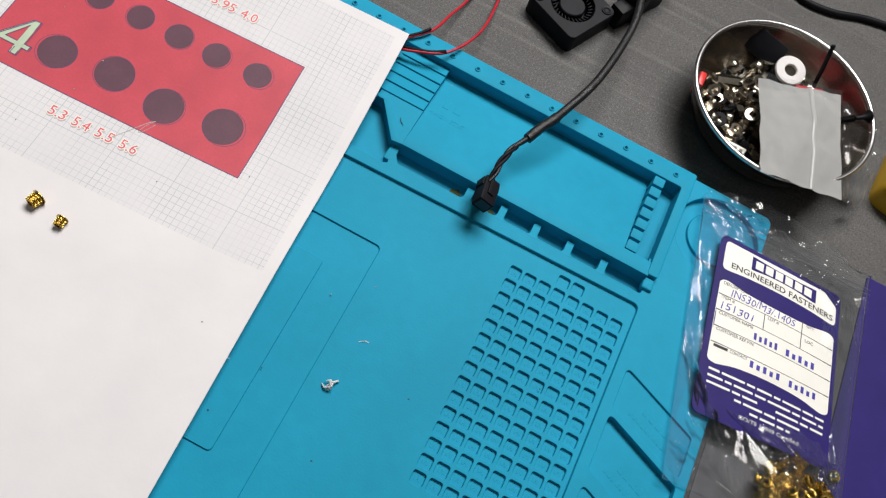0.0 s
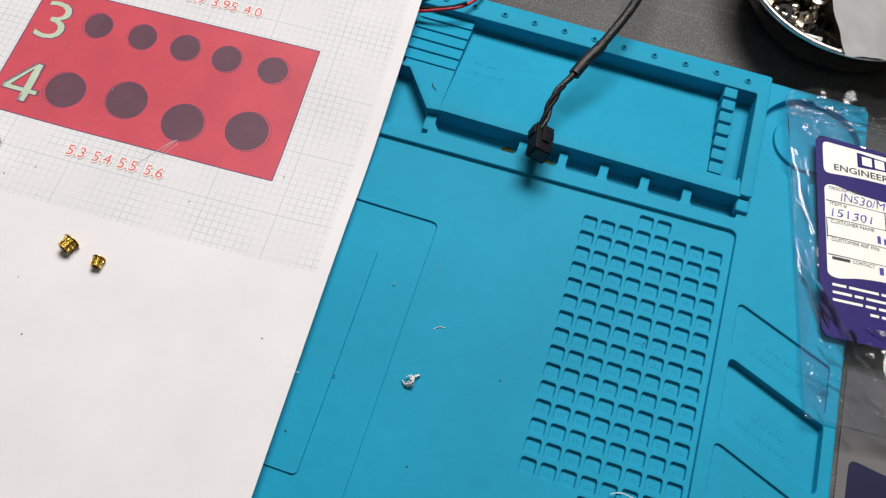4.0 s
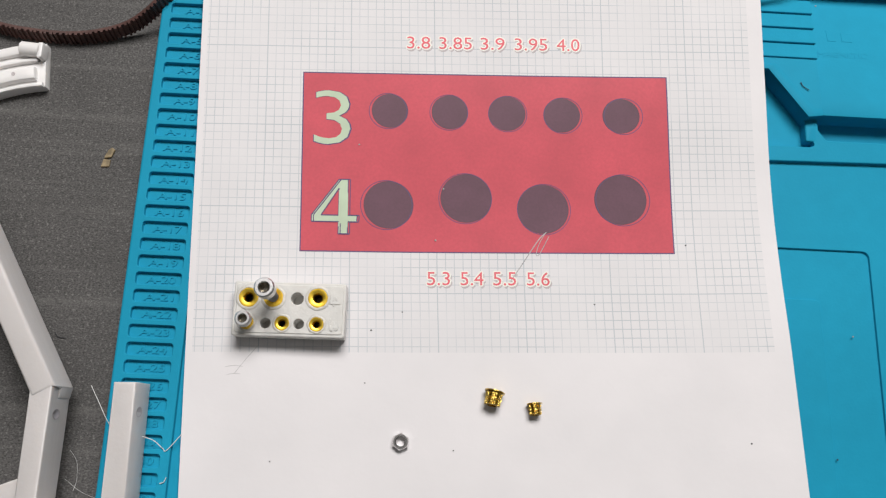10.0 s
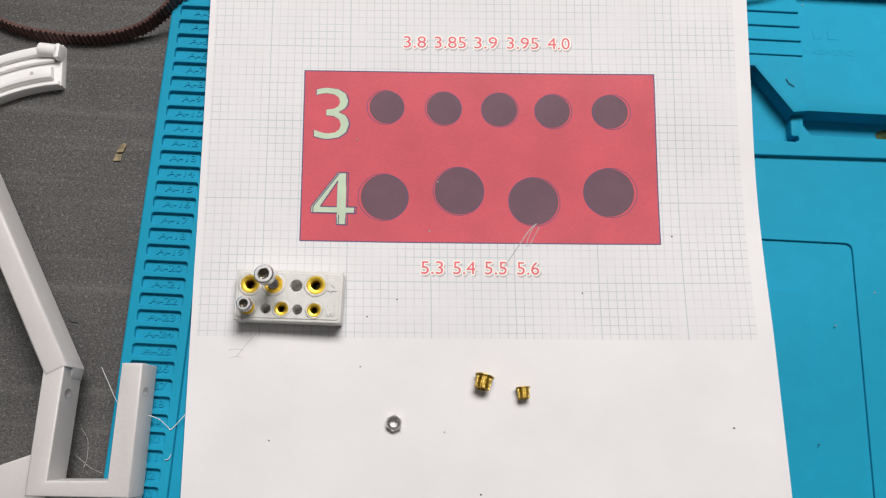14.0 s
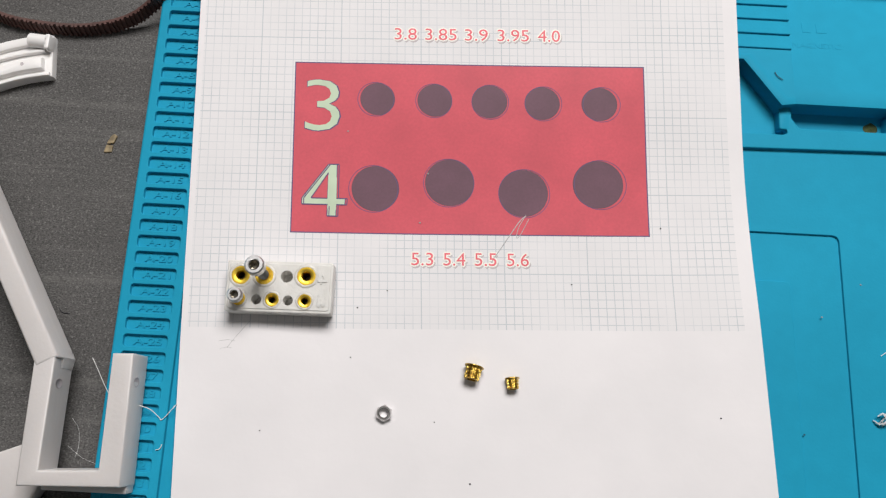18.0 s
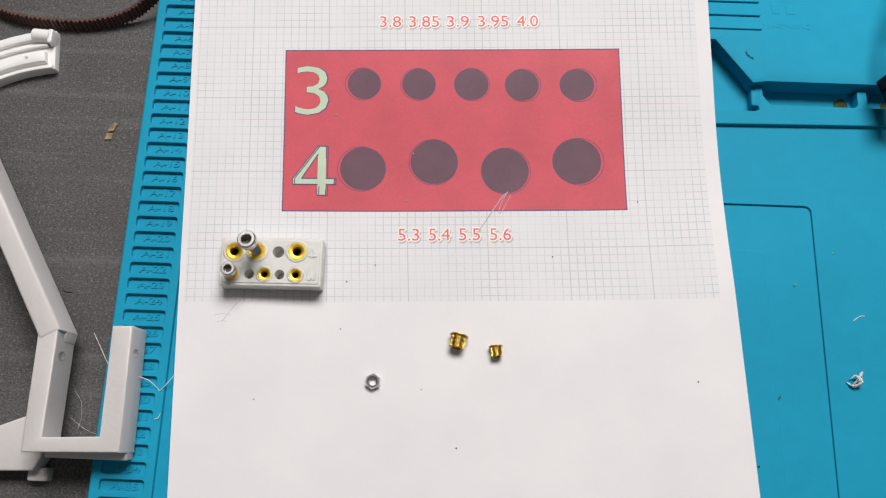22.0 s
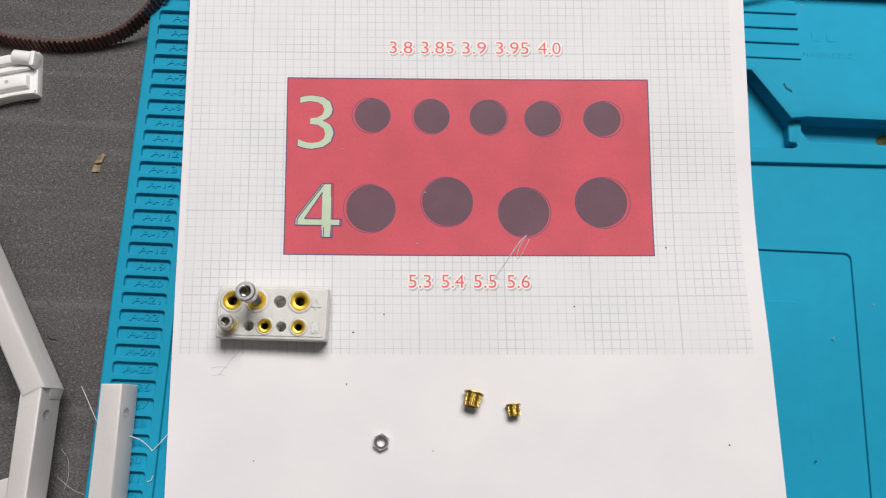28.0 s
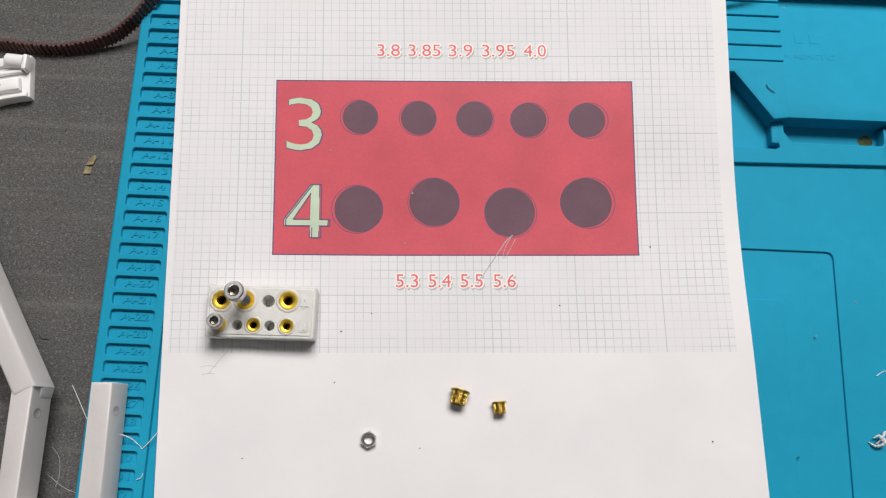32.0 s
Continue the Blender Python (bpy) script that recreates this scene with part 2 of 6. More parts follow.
def part(name, bm, mat, parent=None, label="", smooth=0.0):
    """Links bm (in world millimetres) as one mesh object under parent."""
    me = bpy.data.meshes.new(name)
    off = origin_of(parent) if parent is not None else Vector((0, 0, 0))
    for v in bm.verts:
        v.co = plan["lay"](v.co) * MM - off
    bm.normal_update()
    if smooth:
        lim = radians(smooth)
        for f in bm.faces:
            f.smooth = True
        for e in bm.edges:
            if len(e.link_faces) == 2 and e.calc_face_angle(0) > lim:
                e.smooth = False
    bm.to_mesh(me)
    bm.free()
    me.materials.append(mat)
    ob = new(name, me)
    ob.parent = parent
    if label:
        ob["label"] = label
    return ob


def rrect(x0, y0, x1, y1, r, n=5):
    pts = []
    for cx, cy, a0 in ((x1 - r, y0 + r, -90), (x1 - r, y1 - r, 0), (x0 + r, y1 - r, 90), (x0 + r, y0 + r, 180)):
        for i in range(n + 1):
            a = radians(a0 + 90 * i / n)
            pts.append((cx + r * math.cos(a), cy + r * math.sin(a)))
    return pts


def circle(cx, cy, r, n=32):
    return [(cx + r * math.cos(2 * math.pi * i / n), cy + r * math.sin(2 * math.pi * i / n)) for i in range(n)]


def rounded(poly, r, n=4):
    """A convex or concave outline with its corners rounded."""
    out, k = [], len(poly)
    for i in range(k):
        p, a, b = Vector(poly[i]), Vector(poly[i - 1]), Vector(poly[(i + 1) % k])
        da, db = (a - p).normalized(), (b - p).normalized()
        half = da.angle(db) / 2
        d = min(r / max(math.tan(half), 0.05), (a - p).length * 0.45, (b - p).length * 0.45)
        p0, p1 = p + da * d, p + db * d
        for j in range(n + 1):
            t = j / n
            out.append(tuple(p0 * (1 - t) ** 2 + p * 2 * t * (1 - t) + p1 * t * t))
    return out


def offset(poly, d):
    """Moves a counter-clockwise outline outwards by d."""
    k, out = len(poly), []
    for i in range(k):
        p, a, b = Vector(poly[i]), Vector(poly[i - 1]), Vector(poly[(i + 1) % k])
        e0, e1 = (p - a), (b - p)
        n0, n1 = Vector((e0.y, -e0.x)), Vector((e1.y, -e1.x))
        n0, n1 = n0.normalized() if n0.length > 1e-9 else n1.normalized(), n1.normalized() if n1.length > 1e-9 else n0.normalized()
        m = (n0 + n1)
        m = m / max(m.length_squared / 2, 0.5)
        out.append((p.x + m.x * d, p.y + m.y * d))
    return out


def area2(poly):
    return sum(poly[i - 1][0] * poly[i][1] - poly[i][0] * poly[i - 1][1] for i in range(len(poly)))


def ring_strip(bm, loops):
    """Joins closed loops of 3D points, one after another, with quads."""
    rows = [[bm.verts.new(p) for p in loop] for loop in loops]
    k = len(rows[0])
    for a, b in zip(rows, rows[1:]):
        for i in range(k):
            bm.faces.new((a[i], a[(i + 1) % k], b[(i + 1) % k], b[i]))
    return rows


def prism(bm, poly, z0, z1, bevel=0.3, steps=2, cap_bottom=False, draft=0.0):
    """An upright block on an outline, with a rounded top edge."""
    if area2(poly) < 0:
        poly = poly[::-1]
    loops = [[(x, y, z0) for x, y in offset(poly, draft)]]
    for i in range(steps + 1):
        a = math.pi / 2 * i / steps
        loops.append([(x, y, z1 - bevel * (1 - math.sin(a))) for x, y in offset(poly, -bevel * (1 - math.cos(a)))])
    rows = ring_strip(bm, loops)
    bm.faces.new(rows[-1])
    if cap_bottom:
        bm.faces.new(rows[0][::-1])


def box(bm, x0, y0, z0, x1, y1, z1, bevel=0.3, r=0.4):
    prism(bm, rrect(x0, y0, x1, y1, r, 3), z0, z1, bevel, 2, True)


def lathe(bm, profile, cx=0, cy=0, n=32, closed=False):
    """Turns a profile of (radius, z) about an upright axis."""
    loops = [[(cx + r * math.cos(2 * math.pi * i / n), cy + r * math.sin(2 * math.pi * i / n), z) for i in range(n)] for r, z in profile]
    return ring_strip(bm, loops + ([loops[0]] if closed else []))


def spline(points, steps=8):
    """A smooth curve through points (Catmull-Rom)."""
    p = [Vector(q) for q in points]
    p = [p[0] * 2 - p[1]] + p + [p[-1] * 2 - p[-2]]
    out = []
    for i in range(1, len(p) - 2):
        for j in range(steps):
            t = j / steps
            out.append(0.5 * (2 * p[i] + (p[i + 1] - p[i - 1]) * t + (2 * p[i - 1] - 5 * p[i] + 4 * p[i + 1] - p[i + 2]) * t * t
                              + (3 * p[i] - p[i - 1] - 3 * p[i + 1] + p[i + 2]) * t ** 3))
    out.append(p[-2])
    return out


def tube(bm, points, radius, n=8, caps=True, wobble=0.0):
    """A round tube along points; radius may be a function of 0..1."""
    rows, up = [], Vector((0.13, 0.21, 0.97))
    k = len(points)
    for i, p in enumerate(points):
        d = (points[min(i + 1, k - 1)] - points[max(i - 1, 0)]).normalized()
        s = d.cross(up)
        s = s.normalized() if s.length > 1e-6 else Vector((1, 0, 0))
        u = s.cross(d)
        r = radius(i / (k - 1)) if callable(radius) else radius
        r *= 1 + wobble * math.sin(i * 2.1)
        rows.append([bm.verts.new(p + r * (math.cos(2 * math.pi * j / n) * s + math.sin(2 * math.pi * j / n) * u)) for j in range(n)])
    for a, b in zip(rows, rows[1:]):
        for j in range(n):
            bm.faces.new((a[j], a[(j + 1) % n], b[(j + 1) % n], b[j]))
    if caps:
        bm.faces.new(rows[0][::-1])
        bm.faces.new(rows[-1])


def moved(bm, m, verts=None):
    for v in verts or bm.verts:
        v.co = m @ v.co


def plateau(features, base, floor):
    """A slab seen from above: nested outlines, each with its own level, joined by rounded walls.
    features: (outline, level, edge radius); the first is the slab itself, whose wall goes down to floor."""
    from mathutils.geometry import delaunay_2d_cdt
    bm = bmesh.new()
    verts, faces, marks = [], [], []

    def add(poly, mark):
        faces.append(list(range(len(verts), len(verts) + len(poly))))
        verts.extend(Vector(p) for p in poly)
        marks.append(mark)

    feats = []
    for k, (poly, level, edge) in enumerate(features):
        if area2(poly) < 0:
            poly = poly[::-1]
        feats.append((poly, level, edge))
        if k:
            add(offset(poly, edge), (k, "out"))
        add(offset(poly, -edge) if k else offset(poly, -edge), (k, "in"))
    ov, oe, of, _, _, orig = delaunay_2d_cdt(verts, [], faces, 1, 1e-6)
    cache = {}
    depth = {}
    for f, src in zip(of, orig):
        names = [marks[s] for s in src]
        ins = {k for k, w in names if w == "in"}
        outs = {k for k, w in names if w == "out"}
        if not ins or (outs - ins):
            continue
        k = max(ins)
        z = feats[k][1]
        vs = []
        for i in f:
            if (i, k) not in cache:
                cache[i, k] = bm.verts.new((ov[i].x, ov[i].y, z))
            vs.append(cache[i, k])
        try:
            bm.faces.new(vs)
        except ValueError:
            pass
    parents = {}
    for k, (poly, level, edge) in enumerate(feats):
        if not k:
            loops = [[(x, y, floor) for x, y in poly]]
            for i in range(4):
                a = math.pi / 2 * i / 3
                loops.append([(x, y, level - edge * (1 - math.sin(a))) for x, y in offset(poly, -edge * (1 - math.cos(a)))])
            ring_strip(bm, loops)
            continue
        px, py = poly[0]
        outer = base
        for j in range(k - 1, -1, -1):
            if inside((px, py), feats[j][0]):
                outer = feats[j][1]
                break
        d, loops = edge, []
        s = 1 if level > outer else -1
        e = min(edge, abs(level - outer) / 2)
        for i in range(4):
            a = math.pi / 2 * i / 3
            loops.append([(x, y, outer + s * e * (1 - math.cos(a))) for x, y in offset(poly, d * (1 - math.sin(a)))])
        for i in range(4):
            a = math.pi / 2 * i / 3
            loops.append([(x, y, level - s * e * (1 - math.sin(a))) for x, y in offset(poly, -d * (1 - math.cos(a)))])
        ring_strip(bm, loops)
    bmesh.ops.recalc_face_normals(bm, faces=[])
    for f in bm.faces:
        f.normal_update()
        if f.normal.z < -0.01:
            f.normal_flip()
    return bm


def inside(p, poly):
    x, y, hit = p[0], p[1], False
    for i in range(len(poly)):
        (x0, y0), (x1, y1) = poly[i - 1], poly[i]
        if (y0 > y) != (y1 > y) and x < (x1 - x0) * (y - y0) / (y1 - y0) + x0:
            hit = not hit
    return hit


def text_mesh(body, size, place, align="LEFT", depth=0.0, bold=0.0):
    """Letters as a bmesh in millimetres; place maps (x, y, z) of the flat line to the world."""
    cu = bpy.data.curves.new("letters", "FONT")
    cu.body, cu.size, cu.align_x, cu.extrude, cu.offset, cu.resolution_u = body, size, align, depth, bold, 3
    ob = bpy.data.objects.new("letters", cu)
    me = ob.to_mesh()
    bm = bmesh.new()
    bm.from_mesh(me)
    ob.to_mesh_clear()
    bpy.data.objects.remove(ob)
    bpy.data.curves.remove(cu)
    for v in bm.verts:
        v.co = place(v.co.x, v.co.y, v.co.z)
    return bm



# ---- room and bench ----
def slab(name, x0, y0, z0, x1, y1, z1, mat, label="", kind="structure"):
    bm = bmesh.new()
    box(bm, x0, y0, z0, x1, y1, z1, 1.0, 2.0)
    ob = part(name, bm, mat)
    return tagged(ob, label, name.split("_")[0], "", kind)


TABLE_Z = -8.0
bench = thing("workbench", "dark grey wood-grain laminate workbench top", "workbench", at=(200, 200, TABLE_Z))
bm = bmesh.new()
box(bm, -700, -350, TABLE_Z - 30, 1100, 950, TABLE_Z, 2.0, 4.0)
part("worktop", bm, M_TABLE, bench)
for lx in (-640, 1040):
    for ly in (-300, 890):
        bm = bmesh.new()
        box(bm, lx - 30, ly - 30, TABLE_Z - 780, lx + 30, ly + 30, TABLE_Z - 30, 1.0, 3.0)
        part("leg", bm, M_BLACK, bench)
# unseen room shell, added to close the place and bounce the light
slab("floor", -2000, -2000, -900, 2500, 2500, -788, M_WALL)
slab("ceiling", -2000, -2000, 1950, 2500, 2500, 2050, M_BOUNCE_CEILING)
slab("wall_north", -2000, 2500, -788, 2500, 2600, 1950, M_WALL)
slab("wall_south", -2000, -2100, -788, 2500, -2000, 1950, M_WALL)
slab("wall_east", 2500, -2000, -788, 2600, 2500, 1950, M_WALL)
slab("wall_west", -2100, -2000, -788, -2000, 2500, 1950, M_WALL)

# mat blue darkened to stand for the shade inside small holes
M_HOLE_SHADE = material("blue_silicone_hole_shade", (0.003, 0.07, 0.115), 0.8, vary=0.2, scale=60, spec=0.1)
# ---- silicone repair mat: 450 x 300 mm, moulded trays, slots and cells ----
mat_thing = thing("repair_mat", "bright blue silicone repair mat with moulded trays, slots and cells", "work mat", at=(225, 150, TABLE_Z))
TOP, WORK = 0.6, -1.3


def ease(a, b, x):
    t = min(1, max(0, (x - a) / (b - a)))
    return t * t * (3 - 2 * t)


def bulge(p):
    """The mat is pulled slightly out of square towards its right and back."""
    return Vector((p.x - 0.8 * ease(300, 340, p.x) - 0.9 * ease(392, 403, p.x) * ease(215, 235, p.y) - 0.9 * (1 - ease(0, 4, p.x)),
                   p.y - 2.0 * ease(60, 240, p.x) - 0.8 * ease(240, 295, p.y) * ease(60, 240, p.x), p.z))


def mat_part(name, bm, smooth=35, parent=None):
    for v in bm.verts:
        if v.co.z > TABLE_Z + 0.5:
            v.co = bulge(v.co)
    return part(name, bm, M_MAT, parent or mat_thing, smooth=smooth)


def dense(poly, step=14.0):
    out = []
    for i in range(len(poly)):
        a, b = Vector(poly[i - 1]), Vector(poly[i])
        n = max(1, int((b - a).length / step))
        out += [tuple(a.lerp(b, (k + 1) / n)) for k in range(n)]
    return out


feats = [(rrect(0, 0, 450, 300, 4, 6), TOP, 0.8)]
feats.append((dense(rounded([(22.8, 6.5), (399.5, 6.5), (399.5, 214.7), (22.8, 207.0)], 3.5, 6)), WORK, 0.45))
SLOT_X0, SLOT_X1, SLOT_P = 3.0, 19.4, 6.36
slot_y = {n: 183.7 - SLOT_P * (n - 15) for n in range(1, 43)}
for n, y in slot_y.items():
    feats.append((rrect(SLOT_X0, y - 2.3, SLOT_X1, y + 2.3, 1.1, 4), TOP - 1.7, 0.25))
feats.append((circle(13, 281.5, 3.6, 24), TOP - 1.5, 0.3))
# shallow tray beside the sheet, with a low raised field in it
feats.append((dense(rounded([(110, 24), (277.8, 24), (275.2, 177.4), (110, 177.4)], 3, 5), 30), WORK - 1.0, 0.3))
feats.append((dense(rounded([(120, 60.6), (257.9, 60.6), (255.2, 158.0), (120, 158.0)], 2.2, 4), 30), WORK - 0.15, 0.2))
# square cells
for c in range(8):
    for r in range(-1, 16):
        if r in (-1, 15) and c not in (3, 4):
            continue
        x, y = 335.0 + 7.82 * c + 0.12 * r, 202.2 + 0.07 * c - 7.72 * r
        feats.append((rrect(x, y - 6.0, x + 6.1, y, 1.15, 4), WORK - 1.6, 0.3))
# wedge pocket and the deep channel that holds the fingers and the sloping tray
feats.append((dense(rounded([(200, 247.6), (200, 217.9), (254.4, 217.7), (256.4, 218.4), (253.0, 227.9), (238.4, 248.3)], 1.2), 8), TOP - 4.4, 0.25))
feats.append((dense(rounded([(261.0, 220.6), (398.0, 220.8), (398.0, 289.9), (258.0, 289.9), (258.0, 231.0), (258.0, 225.0)], 1.5), 8), TOP - 5.6, 0.3))
# coil cup and the four slanted pockets
feats.append((circle(425, 272.3, 23.4, 56), TOP - 3.5, 0.5))
feats.append((circle(425, 272.3, 15.5, 44), TOP - 1.8, 0.5))
for k, (y, deep, hgt) in enumerate(((182.3, 1.2, 21), (157.6, 3.8, 27.8), (122.6, 1.2, 20.5), (97.8, 3.8, 27.8), (62.6, 1.2, 20.5))):
    x0, x1 = 405.2, 444.6
    feats.append((rounded([(x0, y), (x0, y - hgt), (x1, y - hgt - 16.4), (x1, y - 16.4)], 2.2), TOP - deep, 0.35))
mat_part("body", plateau(feats, TOP, TABLE_Z))

bm = bmesh.new()
prism(bm, dense(rounded([(396.6, 230.6), (402.8, 230.6), (402.8, 299.7), (60, 299.7), (60, 287.8), (396.6, 287.8)], 1.4), 12), TOP - 7.4, 4.6, 0.5, 3)
mat_part("tray_rim", bm, 35)
def ramp_z(y):
    """The tray's floor falls from the front edge to the back rim."""
    return 4.6 - 9.0 * (y - 230.2) / 58.0


def wedge_block(name, x0, y0, x1, y1, z0, za, zb, r=0.25):
    """A block whose top runs from za at its front edge to zb at its back edge, with a slightly rounded front."""
    bm = bmesh.new()
    cut = [(y0, z0), (y0, za - r), (y0 + r * 0.3, za - r * 0.3), (y0 + r, za), (y1, zb), (y1, z0)]
    n = max(1, int((x1 - x0) / 9))
    m = max(1, int((y1 - y0) / 7))
    cut = cut[:4] + [(y0 + r + (y1 - y0 - r) * i / m, za + (zb - za) * i / m) for i in range(1, m)] + cut[4:]
    ends = [[bm.verts.new((x0 + (x1 - x0) * i / n, y, z)) for y, z in cut] for i in range(n + 1)]
    k = len(cut)
    for a, b in zip(ends, ends[1:]):
        for i in range(k):
            bm.faces.new((a[i], a[(i + 1) % k], b[(i + 1) % k], b[i]))
    bm.faces.new(ends[0][::-1])
    bm.faces.new(ends[-1])
    bmesh.ops.recalc_face_normals(bm, faces=bm.faces)
    return mat_part(name, bm)


wedge_block("tray_floor", 258.2, 229.4, 381.2, 289.4, TOP - 7.8, 4.6, ramp_z(289.4))
wedge_block("tray_floor", 381.2, 229.4, 397.2, 238.0, TOP - 7.8, 4.6, ramp_z(238.0))
wedge_block("pocket_floor", 381.2, 238.0, 397.2, 289.4, TOP - 7.8, -4.6, -4.9)
for q0, q1 in ((237.8, 240.4), (286.6, 289.6)):
    wedge_block("pocket_corner", 395.4, q0, 397.4, q1, TOP - 7.8, 2.0, 2.0)
bm = bmesh.new()
prism(bm, rrect(396.5, 223.6, 402.6, 230.0, 1.0, 4), TOP - 2.0, TOP + 1.9, 0.9, 3)
mat_part("bridge", bm, 35)
for k in range(7):
    y = 281.6 - 7.2 * k
    bm = bmesh.new()
    box(bm, 381.4, y, TOP - 7.0, 387.4, y + 5.5, 4.2 - 0.05 * k, 0.2, 0.5)
    mat_part("comb_tooth", bm, 35)
# raised ridge beside the wedge pocket, joined to the tray's front edge
bm = bmesh.new()
prism(bm, dense([(200, 246.9), (237.9, 248.0), (252.6, 228.6), (258.3, 229.4), (258.3, 232.0), (254.8, 232.2), (241.0, 250.2), (200, 250.4)], 6), TOP - 7.0, 4.6, 0.15, 2)
mat_part("ridge", bm, 35)
bm = bmesh.new()
prism(bm, dense([(258.2, 231.8), (258.2, 253.95), (234.0, 253.95), (234.0, 250.2), (240.8, 250.1), (254.6, 232.1)], 5), TOP - 2.0, 4.5, 0.1, 1)
for v in bm.verts:
    if v.co.z > 2:
        v.co.z -= 0.07 * max(0.0, v.co.y - 231.8)
mat_part("ledge", bm)
for k in range(5):
    y0 = 253.9 + 6.95 * k
    z0 = 4.2 - 0.075 * (y0 - 240)
    wedge_block("grip_rib", 232.6 - 0.2 * k, y0, 258.15, y0 + (7.2 if k < 4 else 8.0), TOP - 2.0, z0 + 0.55, z0 - 1.0, 0.35)
wedge_block("ledge", 200, 252.4, 232.8, 289.0, TOP - 2.0, 1.2, 1.0)
for x in (297.4, 316.6, 335.8, 354.4, 373.4):
    bm = bmesh.new()
    w = 3.9
    pts = [(x - 2.0, 219.6), (x + w + 2.0, 219.6), (x + w + 2.0, 220.5), (x + w + 0.6, 221.0), (x + w, 222.4), (x + w, 227.9), (x, 227.9), (x, 222.4), (x - 0.6, 221.0), (x - 2.0, 220.5)]
    prism(bm, pts, TOP - 7.8, TOP + 0.02, 0.2, 2)
    mat_part("finger_wall", bm, 35)
bm = bmesh.new()
prism(bm, rrect(253.0, 220.0, 257.2, 229.2, 0.8, 4), TOP - 7.2, TOP + 0.05, 0.6, 3)
mat_part("bridge", bm, 35)
# pierced bosses on the back rim
for k in range(-9, 10):
    x, y = 256.3 + 14.97 * k, 293.4
    bm = bmesh.new()
    lathe(bm, [(0.80, 4.3), (0.85, 5.0), (1.05, 5.2), (1.30, 5.2), (1.55, 5.0), (1.7, 4.5)], x, y, 20)
    ring = mat_part("boss", bm, 60)
    # flat dark disc painted in for the shade down the hole
    bm = bmesh.new()
    prism(bm, circle(x, y, 0.84, 14), 4.4, 4.625, 0.02)
    for v in bm.verts:
        v.co = bulge(v.co)
    part("pin_hole", bm, M_HOLE_SHADE, ring)
# worn moulded marks too faint to read: low bars
def faint_marks(name, cx, cy, ang, rows, z, h=0.13):
    ca, sa = math.cos(radians(ang)), math.sin(radians(ang))
    for dx, dy, n, size, seed in rows:
        r = random.Random(seed)
        for k in range(n):
            x0, w, d = dx + (k - n / 2) * size * 1.1, size * r.uniform(0.6, 0.85), size * r.uniform(0.75, 1.0)
            bm = bmesh.new()
            prism(bm, [(x0, dy), (x0 + w, dy), (x0 + w, dy + d), (x0, dy + d)], -0.3, h, 0.1, 1)
            for v in bm.verts:
                x, y = v.co.x, v.co.y
                v.co = Vector((cx + x * ca - y * sa, cy + x * sa + y * ca, z(cy + x * sa + y * ca) + v.co.z))
            mat_part(name, bm, 30)


faint_marks("moulded_mark", 271.0, 261.0, 0, ((0, 3.4, 2, 5.4, 1),), ramp_z, 0.1)
bm = text_mesh("MAGNETIC", 3.6, lambda x, y, z: Vector((259.8 + x * 1.14, 256.6 + y, ramp_z(256.6 + y) + z)), depth=0.06)
mat_part("moulded_word", bm, 30)
for px, py, deep in ((425, 160.5, 1.2), (424, 131.5, 3.8), (424, 101.0, 1.2), (424, 71.0, 3.8)):
    faint_marks("moulded_mark", px, py, -22, ((1, 2.4, 4, 3.6, int(py)), (0, -2.8, 9, 2.3, int(py) + 1)), lambda y, deep=deep: TOP - deep, 0.12)
bm = bmesh.new()
prism(bm, [(0, 0), (1.2, 0), (1.2, 0.9), (1.9, 0.9), (1.9, 0), (2.9, 0), (2.9, 1.9), (1.8, 1.9), (1.8, 1.3), (1.2, 1.3), (1.2, 2.0), (0, 2.0)], -0.1, 0.11, 0.1, 1)
mark = part("cell_mark", bm, M_MAT, mat_thing)
mark_mesh = mark.data
for v in mark_mesh.vertices:
    v.co += origin_of(mat_thing)
base_at = origin_of(mat_thing)
for c in range(8):
    for r in range(15):
        x, y = 335.0 + 7.82 * c + 0.12 * r, 202.2 + 0.07 * c - 7.72 * r
        ob = mark if (c, r) == (0, 0) else new("cell_mark", mark_mesh)
        ob.parent = mat_thing
        ob.location = bulge(Vector((x + 1.6, y - 4.1, WORK - 1.6))) * MM - base_at
# moulded slot numbers
for n, y in slot_y.items():
    z = TOP - 1.75

    def on_slot(px, py, pz, y=y, z=z):
        return Vector((6.6 + px, y - 1.35 + py * 0.88, z + pz + 0.18))

    if 2 < n < 40:
        bm = text_mesh("A-%d" % n, 4.2, on_slot, depth=0.24, bold=0.04)
        w = max(v.co.x for v in bm.verts) - 6.6
        for v in bm.verts:
            v.co.x = (8.0 if n < 10 else 6.4) + (v.co.x - 6.6) * (8.0 if n < 10 else 10.6) / w
        part("slot_number", bm, M_MAT, mat_thing)

# ---- printed sheet ----
CA, SA = math.cos(radians(2.55)), math.sin(radians(2.55))
VC, VS = math.cos(radians(3.1)), math.sin(radians(3.1))


def smoothstep(a, b, x):
    t = min(1, max(0, (x - a) / (b - a)))
    return t * t * (3 - 2 * t)


